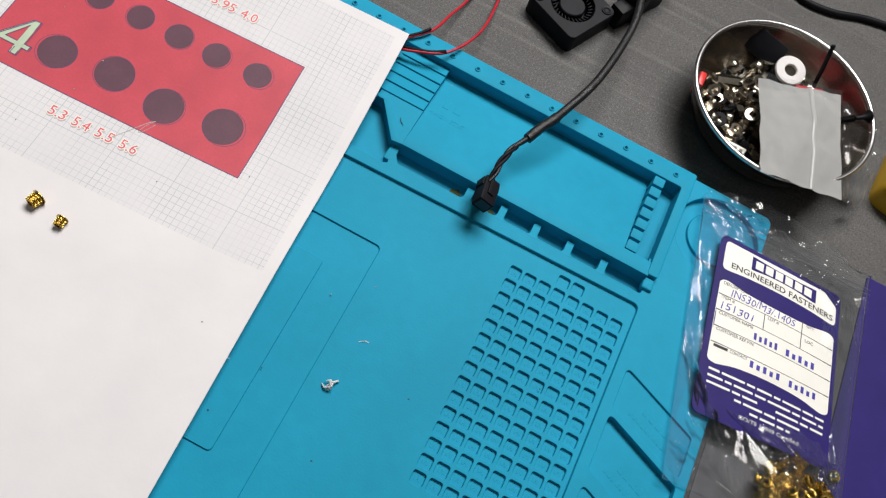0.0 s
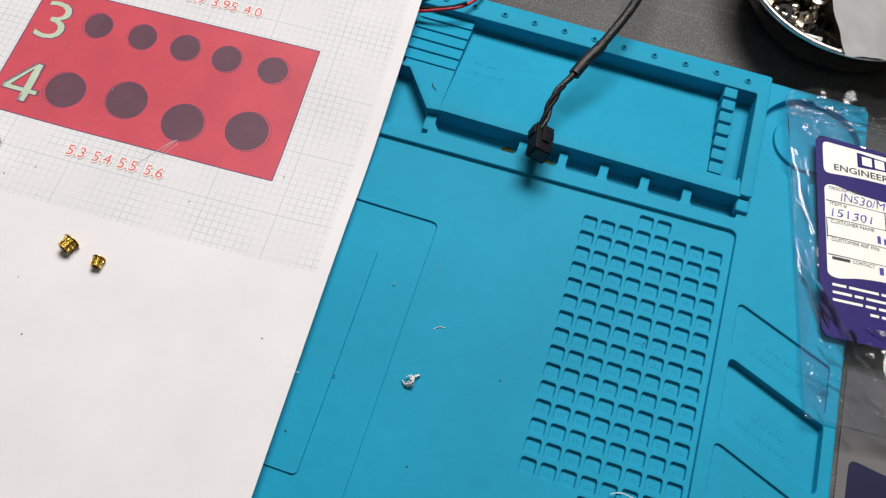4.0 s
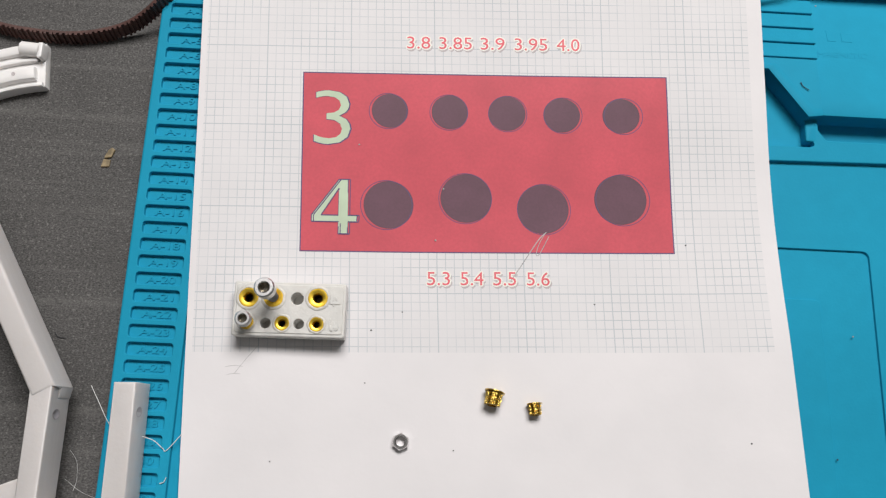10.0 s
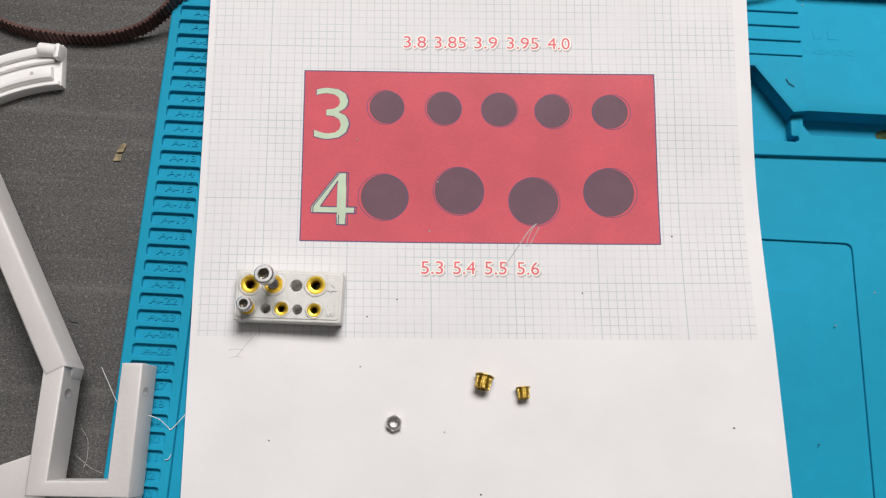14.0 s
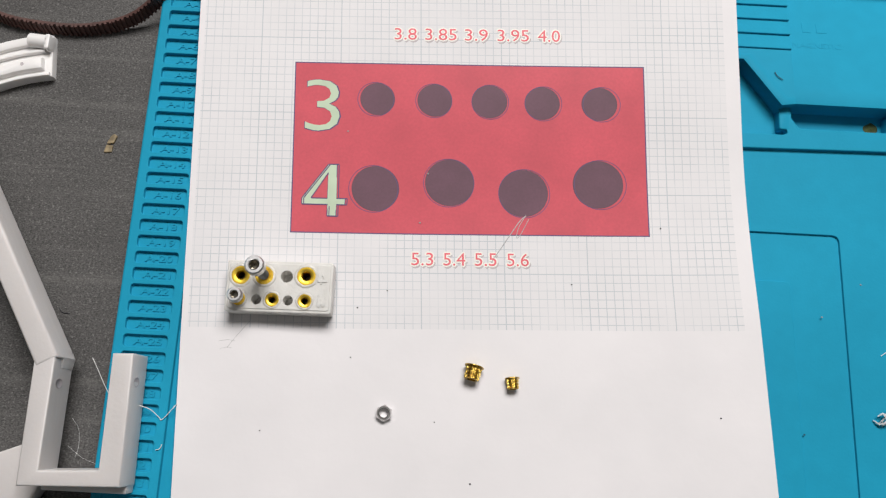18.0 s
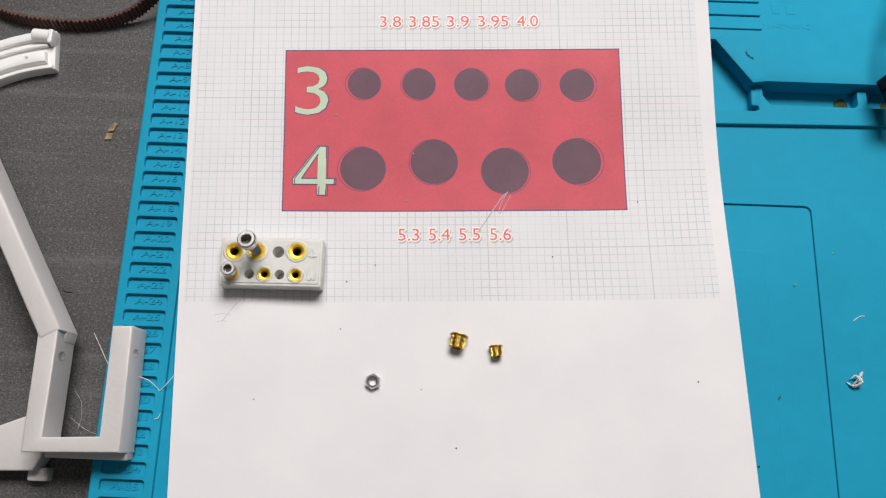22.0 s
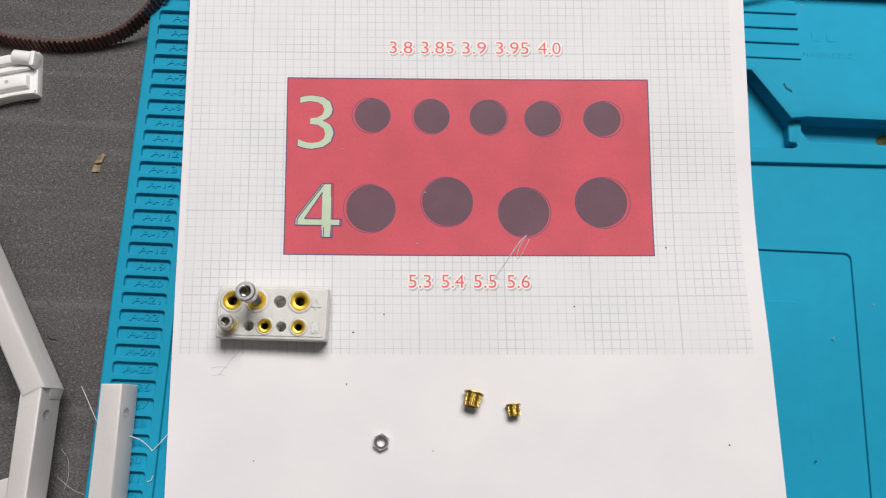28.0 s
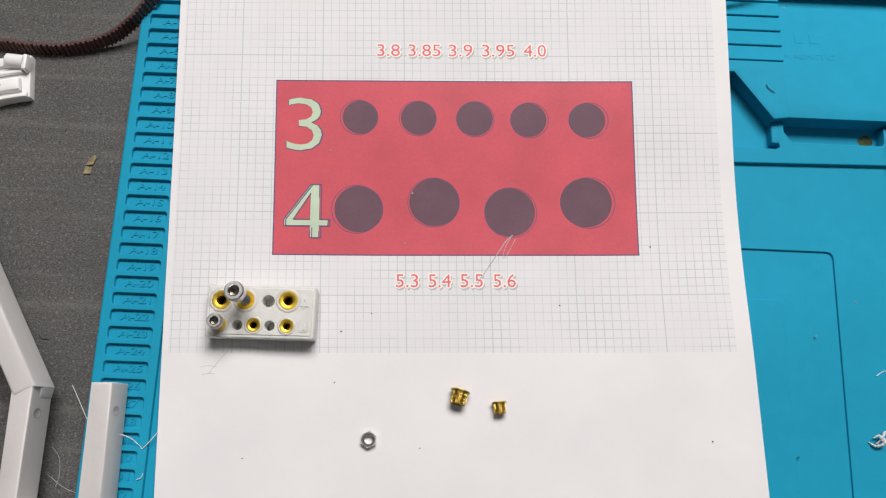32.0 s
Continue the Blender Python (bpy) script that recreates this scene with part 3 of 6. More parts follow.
def sheet(u, v, lift=0.0):
    """The lying sheet: u across from its left edge, v down from its top edge, in millimetres. Its top edge rides up on the tray rim and a plug."""
    lift_up = 12.0 * max(0.0, 1 - v / 140) ** 1.6 * (0.35 + 0.65 * smoothstep(0, 150, u))
    x = 13.64 + 1.005 * u * CA + v * VS + 0.012 * max(0.0, v - 130)
    y = 281.0 + u * SA - v * VC - 0.6 * lift_up
    wave = 0.22 * math.sin(u / 31 + 1.0) * math.sin(v / 43 + 0.4) + 0.1 * math.sin(u / 17 + v / 23)
    curl = 4.6 * max(0.0, (u - 150) / 67) ** 2 * smoothstep(70, 160, v)
    return Vector((x, y, 1.2 - 2.0 * smoothstep(8, 90, u) * smoothstep(50, 115, v) + lift_up + curl + wave * (1 - 0.6 * smoothstep(8, 90, u)) + lift))


def page_spot(x, y, lift=0.0):
    """The place on the lying sheet nearest to (x, y)."""
    u, v = x - 20, 281 - y
    for _ in range(6):
        p = sheet(u, v)
        u, v = u + x - p.x, v - (y - p.y)
    return sheet(u, v, lift)


def paper_material():
    m = bpy.data.materials.new("printed_paper")
    m.use_nodes = True
    nt = m.node_tree
    b = nt.nodes["Principled BSDF"]
    b.inputs["Roughness"].default_value = 0.75
    b.inputs["Specular IOR Level"].default_value = 0.2
    uv = nt.nodes.new("ShaderNodeUVMap")
    sep = nt.nodes.new("ShaderNodeSeparateXYZ")
    nt.links.new(uv.outputs[0], sep.inputs[0])

    def math_node(op, a, c=None):
        n = nt.nodes.new("ShaderNodeMath")
        n.operation = op
        for sock, v in ((n.inputs[0], a), (n.inputs[1], c)):
            if v is None:
                continue
            if isinstance(v, (int, float)):
                sock.default_value = v
            else:
                nt.links.new(v, sock)
        return n.outputs[0]

    U, V = sep.outputs[0], sep.outputs[1]

    def lines(coord, start, pitch, width):
        t = math_node("DIVIDE", math_node("SUBTRACT", coord, start - pitch * 20), pitch)
        f = math_node("FRACT", t)
        d = math_node("MINIMUM", f, math_node("SUBTRACT", 1.0, f))
        return math_node("LESS_THAN", d, width / pitch / 2)

    minor = math_node("MAXIMUM", lines(U, 27.2, 3.2, 0.30), lines(V, 36.2, 3.25, 0.30))
    major = math_node("MAXIMUM", lines(U, 27.2, 32.0, 0.38), lines(V, 36.2, 32.5, 0.38))
    area = math_node("MULTIPLY", math_node("LESS_THAN", V, 155.3), math_node("GREATER_THAN", V, 6.0))
    area = math_node("MULTIPLY", area, math_node("MULTIPLY", math_node("GREATER_THAN", U, 4.0), math_node("LESS_THAN", U, 212.0)))
    nz = nt.nodes.new("ShaderNodeTexNoise")
    nz.inputs["Scale"].default_value = 0.045
    nt.links.new(uv.outputs[0], nz.inputs["Vector"])
    fade = nt.nodes.new("ShaderNodeMapRange")
    fade.inputs["From Min"].default_value, fade.inputs["From Max"].default_value = 0.35, 0.65
    fade.inputs["To Min"].default_value, fade.inputs["To Max"].default_value = 0.25, 1.0
    nt.links.new(nz.outputs["Fac"], fade.inputs["Value"])
    ink = math_node("MULTIPLY", area, math_node("MAXIMUM", math_node("MULTIPLY", math_node("MULTIPLY", minor, fade.outputs[0]), 0.62), math_node("MULTIPLY", major, 0.60)))
    # mottled shading of the slightly crinkled sheet, put into its colour as noise
    tone = nt.nodes.new("ShaderNodeMix")
    tone.data_type = "RGBA"
    n2 = nt.nodes.new("ShaderNodeTexNoise")
    n2.inputs["Scale"].default_value, n2.inputs["Detail"].default_value = 0.03, 5
    nt.links.new(uv.outputs[0], n2.inputs["Vector"])
    nt.links.new(n2.outputs["Fac"], tone.inputs["Factor"])
    tone.inputs["A"].default_value, tone.inputs["B"].default_value = (0.82, 0.79, 0.80, 1), (0.70, 0.68, 0.69, 1)
    shade = nt.nodes.new("ShaderNodeMix")
    shade.data_type = "RGBA"
    nt.links.new(area, shade.inputs["Factor"])
    nt.links.new(tone.outputs["Result"], shade.inputs["A"])
    tint = nt.nodes.new("ShaderNodeMix")
    tint.data_type, tint.blend_type = "RGBA", "MULTIPLY"
    tint.inputs["Factor"].default_value = 1.0
    tint.inputs["B"].default_value = (0.955, 0.965, 0.965, 1)
    nt.links.new(tone.outputs["Result"], tint.inputs["A"])
    nt.links.new(tint.outputs["Result"], shade.inputs["B"])
    mixer = nt.nodes.new("ShaderNodeMix")
    mixer.data_type = "RGBA"
    nt.links.new(ink, mixer.inputs["Factor"])
    nt.links.new(shade.outputs["Result"], mixer.inputs["A"])
    mixer.inputs["B"].default_value = (0.38, 0.43, 0.47, 1)
    nt.links.new(mixer.outputs["Result"], b.inputs["Base Color"])
    bp = nt.nodes.new("ShaderNodeBump")
    bp.inputs["Strength"].default_value, bp.inputs["Distance"].default_value = 0.4, 0.0004
    n3 = nt.nodes.new("ShaderNodeTexNoise")
    n3.inputs["Scale"].default_value, n3.inputs["Detail"].default_value = 0.12, 6
    nt.links.new(uv.outputs[0], n3.inputs["Vector"])
    nt.links.new(n3.outputs["Fac"], bp.inputs["Height"])
    nt.links.new(bp.outputs["Normal"], b.inputs["Normal"])
    return m


M_PAPER = paper_material()
paper = thing("printed_sheet", "white paper sheet printed with a red hole gauge on grid", "paper", at=(130, 140, 1))


def draped(u0, v0, u1, v1, nu, nv, lift, thick=0.0, uvs=False):
    """A piece of the sheet's surface as a grid."""
    bm = bmesh.new()
    layer = bm.loops.layers.uv.new("UVMap") if uvs else None
    g = {}
    for s in ((0, 1) if thick else (0,)):
        for i in range(nu + 1):
            for j in range(nv + 1):
                u, v = u0 + (u1 - u0) * i / nu, v0 + (v1 - v0) * j / nv
                g[s, i, j] = bm.verts.new(sheet(u, v, lift - s * thick)), u, v
    def face(keys):
        f = bm.faces.new([g[k][0] for k in keys])
        f.smooth = True
        if layer:
            for lp, k in zip(f.loops, keys):
                lp[layer].uv = g[k][1], g[k][2]
    for i in range(nu):
        for j in range(nv):
            face([(0, i, j), (0, i, j + 1), (0, i + 1, j + 1), (0, i + 1, j)])
            if thick:
                face([(1, i, j), (1, i + 1, j), (1, i + 1, j + 1), (1, i, j + 1)])
    if thick:
        for i in range(nu):
            face([(0, i, nv), (1, i, nv), (1, i + 1, nv), (0, i + 1, nv)])
            face([(0, i + 1, 0), (1, i + 1, 0), (1, i, 0), (0, i, 0)])
        for j in range(nv):
            face([(0, 0, j), (1, 0, j), (1, 0, j + 1), (0, 0, j + 1)])
            face([(0, nu, j + 1), (1, nu, j + 1), (1, nu, j), (0, nu, j)])
    return bm


part("page", draped(1.7, 0.6, 217.7, 281.2, 60, 76, 0.0, 0.12, True), M_PAPER, paper, smooth=40)
RU0, RV0, RU1, RV1 = 40.9, 46.9, 179.7, 118.3
part("red_panel", draped(RU0, RV0, RU1, RV1, 40, 20, 0.03), M_RED, paper, "printed red rectangle")
for a, b, c, d in ((RU0, RV0, RU1, RV0 + 0.45), (RU0, RV1 - 0.45, RU1, RV1), (RU0, RV0, RU0 + 0.45, RV1), (RU1 - 0.45, RV0, RU1, RV1)):
    part("outline", draped(a, b, c, d, 40 if c - a > 1 else 1, 20 if d - b > 1 else 1, 0.06), M_LINE, paper)


def disc_on_sheet(u, v, r0, r1, lift, n=48):
    bm = bmesh.new()
    rings = [r0 + (r1 - r0) * i / 4 for i in range(5)] if r0 < 1 else [r0, r1]
    rows = []
    for r in rings:
        rows.append([bm.verts.new(sheet(u + max(r, 0.01) * math.cos(2 * math.pi * i / n), v - max(r, 0.01) * math.sin(2 * math.pi * i / n), lift)) for i in range(n)])
    for a, b in zip(rows, rows[1:]):
        for i in range(n):
            bm.faces.new((a[i], b[i], b[(i + 1) % n], a[(i + 1) % n]))
    return bm


for u, v, r, du in ((74.0, 62.4, 6.9, -0.7), (96.6, 62.6, 6.9, -0.35), (118.3, 62.8, 7.0, 0.2), (139.0, 63.2, 7.0, 0.5), (161.6, 63.3, 7.1, 0.9),
                    (73.4, 99.8, 9.3, -0.8), (102.3, 96.9, 9.6, -0.3), (131.0, 100.9, 9.7, 0.4), (160.3, 97.0, 9.9, 0.9)):
    dot = part("hole_disc", disc_on_sheet(u, v, 0, r, 0.06), M_PURPLE, paper, "dark purple printed disc")
    part("hole_outline", disc_on_sheet(u + du, v + 0.1, r + 0.15, r + 0.4, 0.08), M_LINE, dot)


def print_text(body, u, v, width, height, lift, mat, name, bold=0.0, parent=None):
    """Prints one word on the sheet: its baseline starts at (u, v)."""
    bm = text_mesh(body, 10.0, lambda x, y, z: Vector((x, y, z)), bold=bold)
    x0, x1 = min(q.co.x for q in bm.verts), max(q.co.x for q in bm.verts)
    y0, y1 = min(q.co.y for q in bm.verts), max(q.co.y for q in bm.verts)
    for q in bm.verts:
        q.co = sheet(u + (q.co.x - x0) / (x1 - x0) * width, v - (q.co.y - y0) / (y1 - y0) * height, lift)
    return part(name, bm, mat, parent or paper)


for body, u, v, w, h in (("3", 45.4, 76.3, 13.6, 21.8),):
    print_text(body, u - 0.3, v + 0.35, w + 0.9, h + 0.5, 0.06, M_LINE, "digit_outline", -0.06)
    print_text(body, u, v, w, h, 0.10, M_GREEN, "digit", -0.10)
FOUR = ([(0.60, 0.0), (0.60, 0.165), (0.21, 0.66), (0.0, 0.66)], [(0.60, 0.0), (0.80, 0.0), (0.79, 1.0), (0.585, 1.0)],
        [(0.0, 0.66), (0.59, 0.66), (0.588, 0.78), (0.0, 0.78)], [(0.793, 0.66), (1.0, 0.66), (0.99, 0.78), (0.792, 0.78)])
FOUR_RIM = ([(0.60, 0), (0.80, 0), (0.793, 0.66), (1, 0.66), (0.99, 0.78), (0.792, 0.78), (0.79, 1), (0.585, 1), (0.588, 0.78), (0, 0.78), (0, 0.66)], [(0.60, 0.165), (0.59, 0.66), (0.21, 0.66)])


def four_at(q, lift):
    return sheet(45.0 + 16.8 * q[0], 90.2 + 21.2 * q[1], lift)


bm = bmesh.new()
for quad in FOUR:
    bm.faces.new([bm.verts.new(four_at(q, 0.10)) for q in quad][::-1])
part("digit", bm, M_GREEN, paper)
bm = bmesh.new()
for k, (rim, du) in enumerate(((FOUR_RIM[0], 0), (FOUR_RIM[1], 0), (FOUR_RIM[0], 0.045))):
    for i in range(len(rim)):
        a, b = Vector(rim[i - 1]), Vector(rim[i])
        d = (b - a).normalized()
        side = Vector((-d.y, d.x)) * 0.011
        bm.faces.new([bm.verts.new(four_at((q.x + du, q.y), 0.13 + 0.012 * k + 0.001 * i)) for q in (a - side, a + side, b + side, b - side)])
part("digit_outline", bm, M_LINE, paper)


def glyph_cloud(body, u, v, w, h, lift, shifts, mat, name):
    """Several shifted copies of one word as a single printed patch."""
    bm = text_mesh(body, 10.0, lambda x, y, z: Vector((x, y, z)))
    x0, x1 = min(q.co.x for q in bm.verts), max(q.co.x for q in bm.verts)
    y0, y1 = min(q.co.y for q in bm.verts), max(q.co.y for q in bm.verts)
    flat = bpy.data.meshes.new("flat_word")
    for q in bm.verts:
        q.co = ((q.co.x - x0) / (x1 - x0) * w, (q.co.y - y0) / (y1 - y0) * h, 0)
    bm.to_mesh(flat)
    bm.free()
    out = bmesh.new()
    for k, (du, dv) in enumerate(shifts):
        n = len(out.verts)
        out.from_mesh(flat)
        out.verts.ensure_lookup_table()
        for q in out.verts[n:]:
            q.co = sheet(u + du + q.co.x, v + dv - q.co.y, lift + 0.003 * k)
    bpy.data.meshes.remove(flat)
    return part(name, out, mat, paper)


AROUND = [(0.55 * math.cos(k * math.pi / 4), 0.55 * math.sin(k * math.pi / 4)) for k in range(8)]
for body, u, v, w, h in [(b, u, 36.4, w, 5.1) for b, u, w in (("3.8", 80.6, 8.9), ("3.85", 92.9, 12.5), ("3.9", 108.7, 9.2), ("3.95", 121.7, 12.5), ("4.0", 137.8, 8.8))] + \
        [(b, u, 130.6, 8.4, 5.1) for b, u in (("5.3", 87.5), ("5.4", 99.8), ("5.5", 111.8), ("5.6", 124.2))]:
    glyph_cloud(body, u + 0.45, v + 0.75, w, h, 0.03, [(a * 0.8, c * 0.8) for a, c in AROUND[::2]], M_GREY_SHADE, "text_shadow")
    glyph_cloud(body, u, v, w, h, 0.06, AROUND, M_LABELWHITE, "text_halo")
    glyph_cloud(body, u, v, w, h, 0.11, [(0, 0)], M_REDTEXT, "number")


def pencil(points, width, lift, name="pencil_line", mat=None):
    bm = bmesh.new()
    pts = spline([(u, v, 0) for u, v in points], 6)
    row = None
    for i, p in enumerate(pts):
        d = (pts[min(i + 1, len(pts) - 1)] - pts[max(i - 1, 0)]).normalized()
        s = Vector((-d.y, d.x, 0)) * width / 2
        now = [bm.verts.new(sheet(*(p + k * s).xy, lift)) for k in (1, -1)]
        if row:
            bm.faces.new((row[0], row[1], now[1], now[0]))
        row = now
    return part(name, bm, mat or M_PENCIL, paper)


M_PENCIL = material("pencil", (0.42, 0.41, 0.41), 0.7, vary=0.3, scale=300)
pencil([(118.5, 128.5), (123.0, 122.0), (129.0, 113.0), (132.0, 110.0)], 0.35, 0.09)
pencil([(131.5, 110.5), (129.0, 115.0), (128.0, 119.0), (129.5, 118.0), (133.0, 111.5)], 0.25, 0.09)
pencil([(19, 163), (22, 159), (27, 153)], 0.14, 0.05)
pencil([(16, 160.5), (19, 160.0), (22, 160.4)], 0.11, 0.05)
pencil([(16.5, 163.3), (19, 162.8), (21, 163.0)], 0.11, 0.05)

# ---- printed test block with inserts and bolts ----
BX, BY, BA = 41.2, 131.9, radians(1.0)
BZ0 = 1.5


def blk(x, y, z=0.0):
    return Vector((BX + x * math.cos(BA) - y * math.sin(BA), BY + x * math.sin(BA) + y * math.cos(BA), BZ0 + z))


BLOCK_H = 7.0
block = thing("test_block", "milky white printed test block with brass inserts, lying on the sheet", "test block", at=(63, 141, BZ0))
holes = [(5.2, 13.4, 3.35), (13.8, 13.6, 3.35), (22.2, 13.4, 2.3), (29.4, 13.8, 3.35), (5.0, 4.7, 2.5), (11.6, 4.5, 1.9), (17.4, 4.6, 2.5), (23.2, 4.5, 1.9), (29.4, 4.5, 2.5)]
bm = plateau([(rrect(0, 0, 39.2, 19.2, 0.8, 3), BLOCK_H, 0.4), (rrect(1.1, 1.1, 38.3, 18.2, 0.8, 3), BLOCK_H + 0.35, 0.2)]
             + [(circle(x, y, r * 0.97, 24), 0.2, 0.15) for x, y, r in holes], BLOCK_H, 0.0)
for v in bm.verts:
    v.co = blk(*v.co)
part("body", bm, M_BLOCK, block, smooth=40)
for body, y in (("4", 15.6), ("3", 6.9)):
    bm = text_mesh(body, 7.0, lambda px, py, pz: Vector((px, py, pz)), depth=0.34)
    x0, x1 = min(q.co.x for q in bm.verts), max(q.co.x for q in bm.verts)
    y0, y1 = min(q.co.y for q in bm.verts), max(q.co.y for q in bm.verts)
    for q in bm.verts:
        q.co = blk(33.7 + 3.5 * (q.co.y - y0) / (y1 - y0), y - 4.6 * (q.co.x - x0) / (x1 - x0), BLOCK_H + 0.35 + q.co.z)
    part("digit", bm, M_BLOCK, block)
for k, (x, y, r) in enumerate(holes):
    if k in (2, 5, 7):
        continue
    bm = bmesh.new()
    ri = r * 0.45
    lathe(bm, [(ri, 0.6), (ri, BLOCK_H + 0.0), (r * 0.52, BLOCK_H + 0.45), (r * 0.58, BLOCK_H + 0.55), (r * 1.02, BLOCK_H + 0.5), (r * 1.05, BLOCK_H + 0.2), (r * 0.99, 0.6), (ri, 0.6)], 0, 0, 28)
    moved(bm, Matrix.Translation((x, y, 0)))
    for v in bm.verts:
        v.co = blk(*v.co)
    ins = part("insert", bm, M_BRASS, block, "brass threaded insert", smooth=40)
    # inner thread, with the bore's shade put into its colour
    bm = bmesh.new()
    n = int((BLOCK_H - 1.2) / 0.5)
    lathe(bm, [(ri * (0.98 if j % 2 else 0.86), 0.8 + j * 0.5) for j in range(n)], 0, 0, 24)
    moved(bm, Matrix.Translation((x, y, 0)))
    for v in bm.verts:
        v.co = blk(*v.co)
    part("thread", bm, M_BORE_SHADE, ins, "inner thread, coloured dark for the shade in the bore", smooth=20)
    bm = bmesh.new()
    lathe(bm, [(r * 0.98, BLOCK_H + 0.2), (r * 1.03, BLOCK_H + 0.55), (r * 1.12, BLOCK_H + 0.62), (r * 1.24, BLOCK_H + 0.52), (r * 1.34, BLOCK_H + 0.36), (r * 1.36, BLOCK_H + 0.2)], 0, 0, 28)
    moved(bm, Matrix.Translation((x, y, 0)))
    for v in bm.verts:
        v.co = blk(v.co.x + 0.07 * math.sin(2.1 * v.co.y + k), v.co.y + 0.07 * math.sin(1.7 * v.co.x + 2 * k), v.co.z + 0.06 * math.sin(3 * v.co.x + v.co.y))
    part("melt_ring", bm, M_MELT, block, smooth=60)


def cap_bolt(x, y, z0, z1, rs, rh, hh, lean):
    t = thing("cap_bolt", "steel socket head cap bolt standing in the test block", "bolt", at=tuple(blk(x, y, z0)))
    base = Matrix.Translation(blk(x, y, z0)) @ Matrix.Rotation(radians(lean[0]), 4, "X") @ Matrix.Rotation(radians(lean[1]), 4, "Y")
    L = z1 - z0
    bm = bmesh.new()
    prof = []
    n = int(L / 0.35)
    for i in range(n):
        prof += [(rs, i * 0.35), (rs * 0.9, i * 0.35 + 0.17)]
    lathe(bm, prof, 0, 0, 18)
    moved(bm, base)
    part("shank", bm, M_BOLT, t, smooth=60)
    bm = bmesh.new()
    rows = lathe(bm, [(rs * 0.8, L - 0.1), (rh - 0.25, L - 0.1), (rh, L + 0.2), (rh, L + hh - 0.5), (rh - 0.45, L + hh), (rh * 0.58, L + hh), (rh * 0.52, L + hh - 0.3)], 0, 0, 30)
    moved(bm, base)
    part("head", bm, M_BOLT, t, smooth=40)
    bm = bmesh.new()
    hexa = [(rh * 0.52 * math.cos(math.pi / 3 * i), rh * 0.52 * math.sin(math.pi / 3 * i)) for i in range(6)]
    ring_strip(bm, [[(a, b, L + hh - 0.25) for a, b in hexa], [(a, b, L + 0.6) for a, b in hexa]])
    bm.faces.new([bm.verts.new((a, b, L + 0.6)) for a, b in hexa])
    moved(bm, base)
    part("socket", bm, M_STEEL, t)


cap_bolt(13.8, 13.6, 1.0, 18.2, 1.95, 3.5, 3.9, (-3.0, -1.8))
cap_bolt(5.0, 4.7, 1.0, 11.9, 1.45, 2.75, 2.9, (-1.5, 1.0))


# ---- loose inserts and nut on the sheet ----
def knurled_insert(x, y, r, h, tilt, turn, label):
    z = page_spot(x, y).z
    t = thing("knurled_insert", label, "threaded insert", "loose inserts", at=(x, y, z))
    base = Matrix.Translation((x, y, z + r * 0.98)) @ Matrix.Rotation(radians(turn), 4, "Z") @ Matrix.Rotation(radians(tilt), 4, "X") @ Matrix.Translation((0, 0, -h / 2))
    bm = bmesh.new()
    n = 60
    prof = [(r * 0.52, h), (r * 0.52, 0.0), (r * 0.72, 0.0), (r * 0.90, h * 0.04), (r * 0.92, h * 0.24), (r * 0.66, h * 0.26), (r * 0.66, h * 0.31), (r * 0.92, h * 0.33), (r * 0.94, h * 0.53), (r * 0.66, h * 0.55),
            (r * 0.66, h * 0.60), (r * 0.95, h * 0.62), (r * 0.97, h * 0.82), (r * 0.68, h * 0.84), (r * 0.68, h * 0.90), (r * 1.15, h * 0.92), (r * 1.15, h * 0.985), (r * 1.1, h), (r * 0.52, h)]
    rows = lathe(bm, prof, 0, 0, n)
    for k, row in enumerate(rows):
        if 0.89 < prof[k][0] / r < 1.0 and prof[k][1] < h * 0.83:
            for i, v in enumerate(row):
                if i % 4 > 1:
                    v.co.x *= 0.77
                    v.co.y *= 0.77
    moved(bm, base)
    part("sleeve", bm, M_KNURL, t, smooth=20)
    return t


knurled_insert(133.8, 114.5, 3.15, 5.2, 99, 168, "larger knurled brass threaded insert lying on the sheet")
knurled_insert(148.7, 111.4, 2.4, 4.2, 97, 186, "smaller knurled brass threaded insert lying on the sheet")
NX, NY = 101.9, 98.3
nut_z = page_spot(NX, NY).z
nut = thing("hex_nut", "small steel hexagon nut lying on the sheet", "nut", at=(NX, NY, nut_z))
bm = bmesh.new()
hexo = [(3.1 * math.cos(math.pi / 3 * i + 0.45), 3.1 * math.sin(math.pi / 3 * i + 0.45)) for i in range(6)]
ro = []
for i in range(6):
    a, b = Vector(hexo[i]), Vector(hexo[(i + 1) % 6])
    ro += [tuple(a.lerp(b, k / 4)) for k in range(4)]


def ngon_loop(f, z):
    return [(NX + x * f, NY + y * f, nut_z + z) for x, y in ro]


def round_loop(r, z):
    return [(NX + x / math.hypot(x, y) * r, NY + y / math.hypot(x, y) * r, nut_z + z) for x, y in ro]


ring_strip(bm, [round_loop(1.6, 0.2), round_loop(2.5, 0.0), ngon_loop(1.0, 0.45), ngon_loop(1.0, 1.95), round_loop(2.55, 2.4), round_loop(2.0, 2.4), round_loop(1.6, 2.0), round_loop(1.6, 0.2)])
part("body", bm, M_NUT, nut, smooth=30)



# ---- white printed frame lying across the mat's edge ----
def bar_outline(x, y, dx, dy, length, width):
    """A bar whose right edge starts at (x, y) and runs along (dx, dy)."""
    n = math.hypot(dx, dy)
    dx, dy = dx / n, dy / n
    px, py = -dy * width, dx * width
    return [(x, y), (x + dx * length, y + dy * length), (x + dx * length + px, y + dy * length + py), (x + px, y + py)]


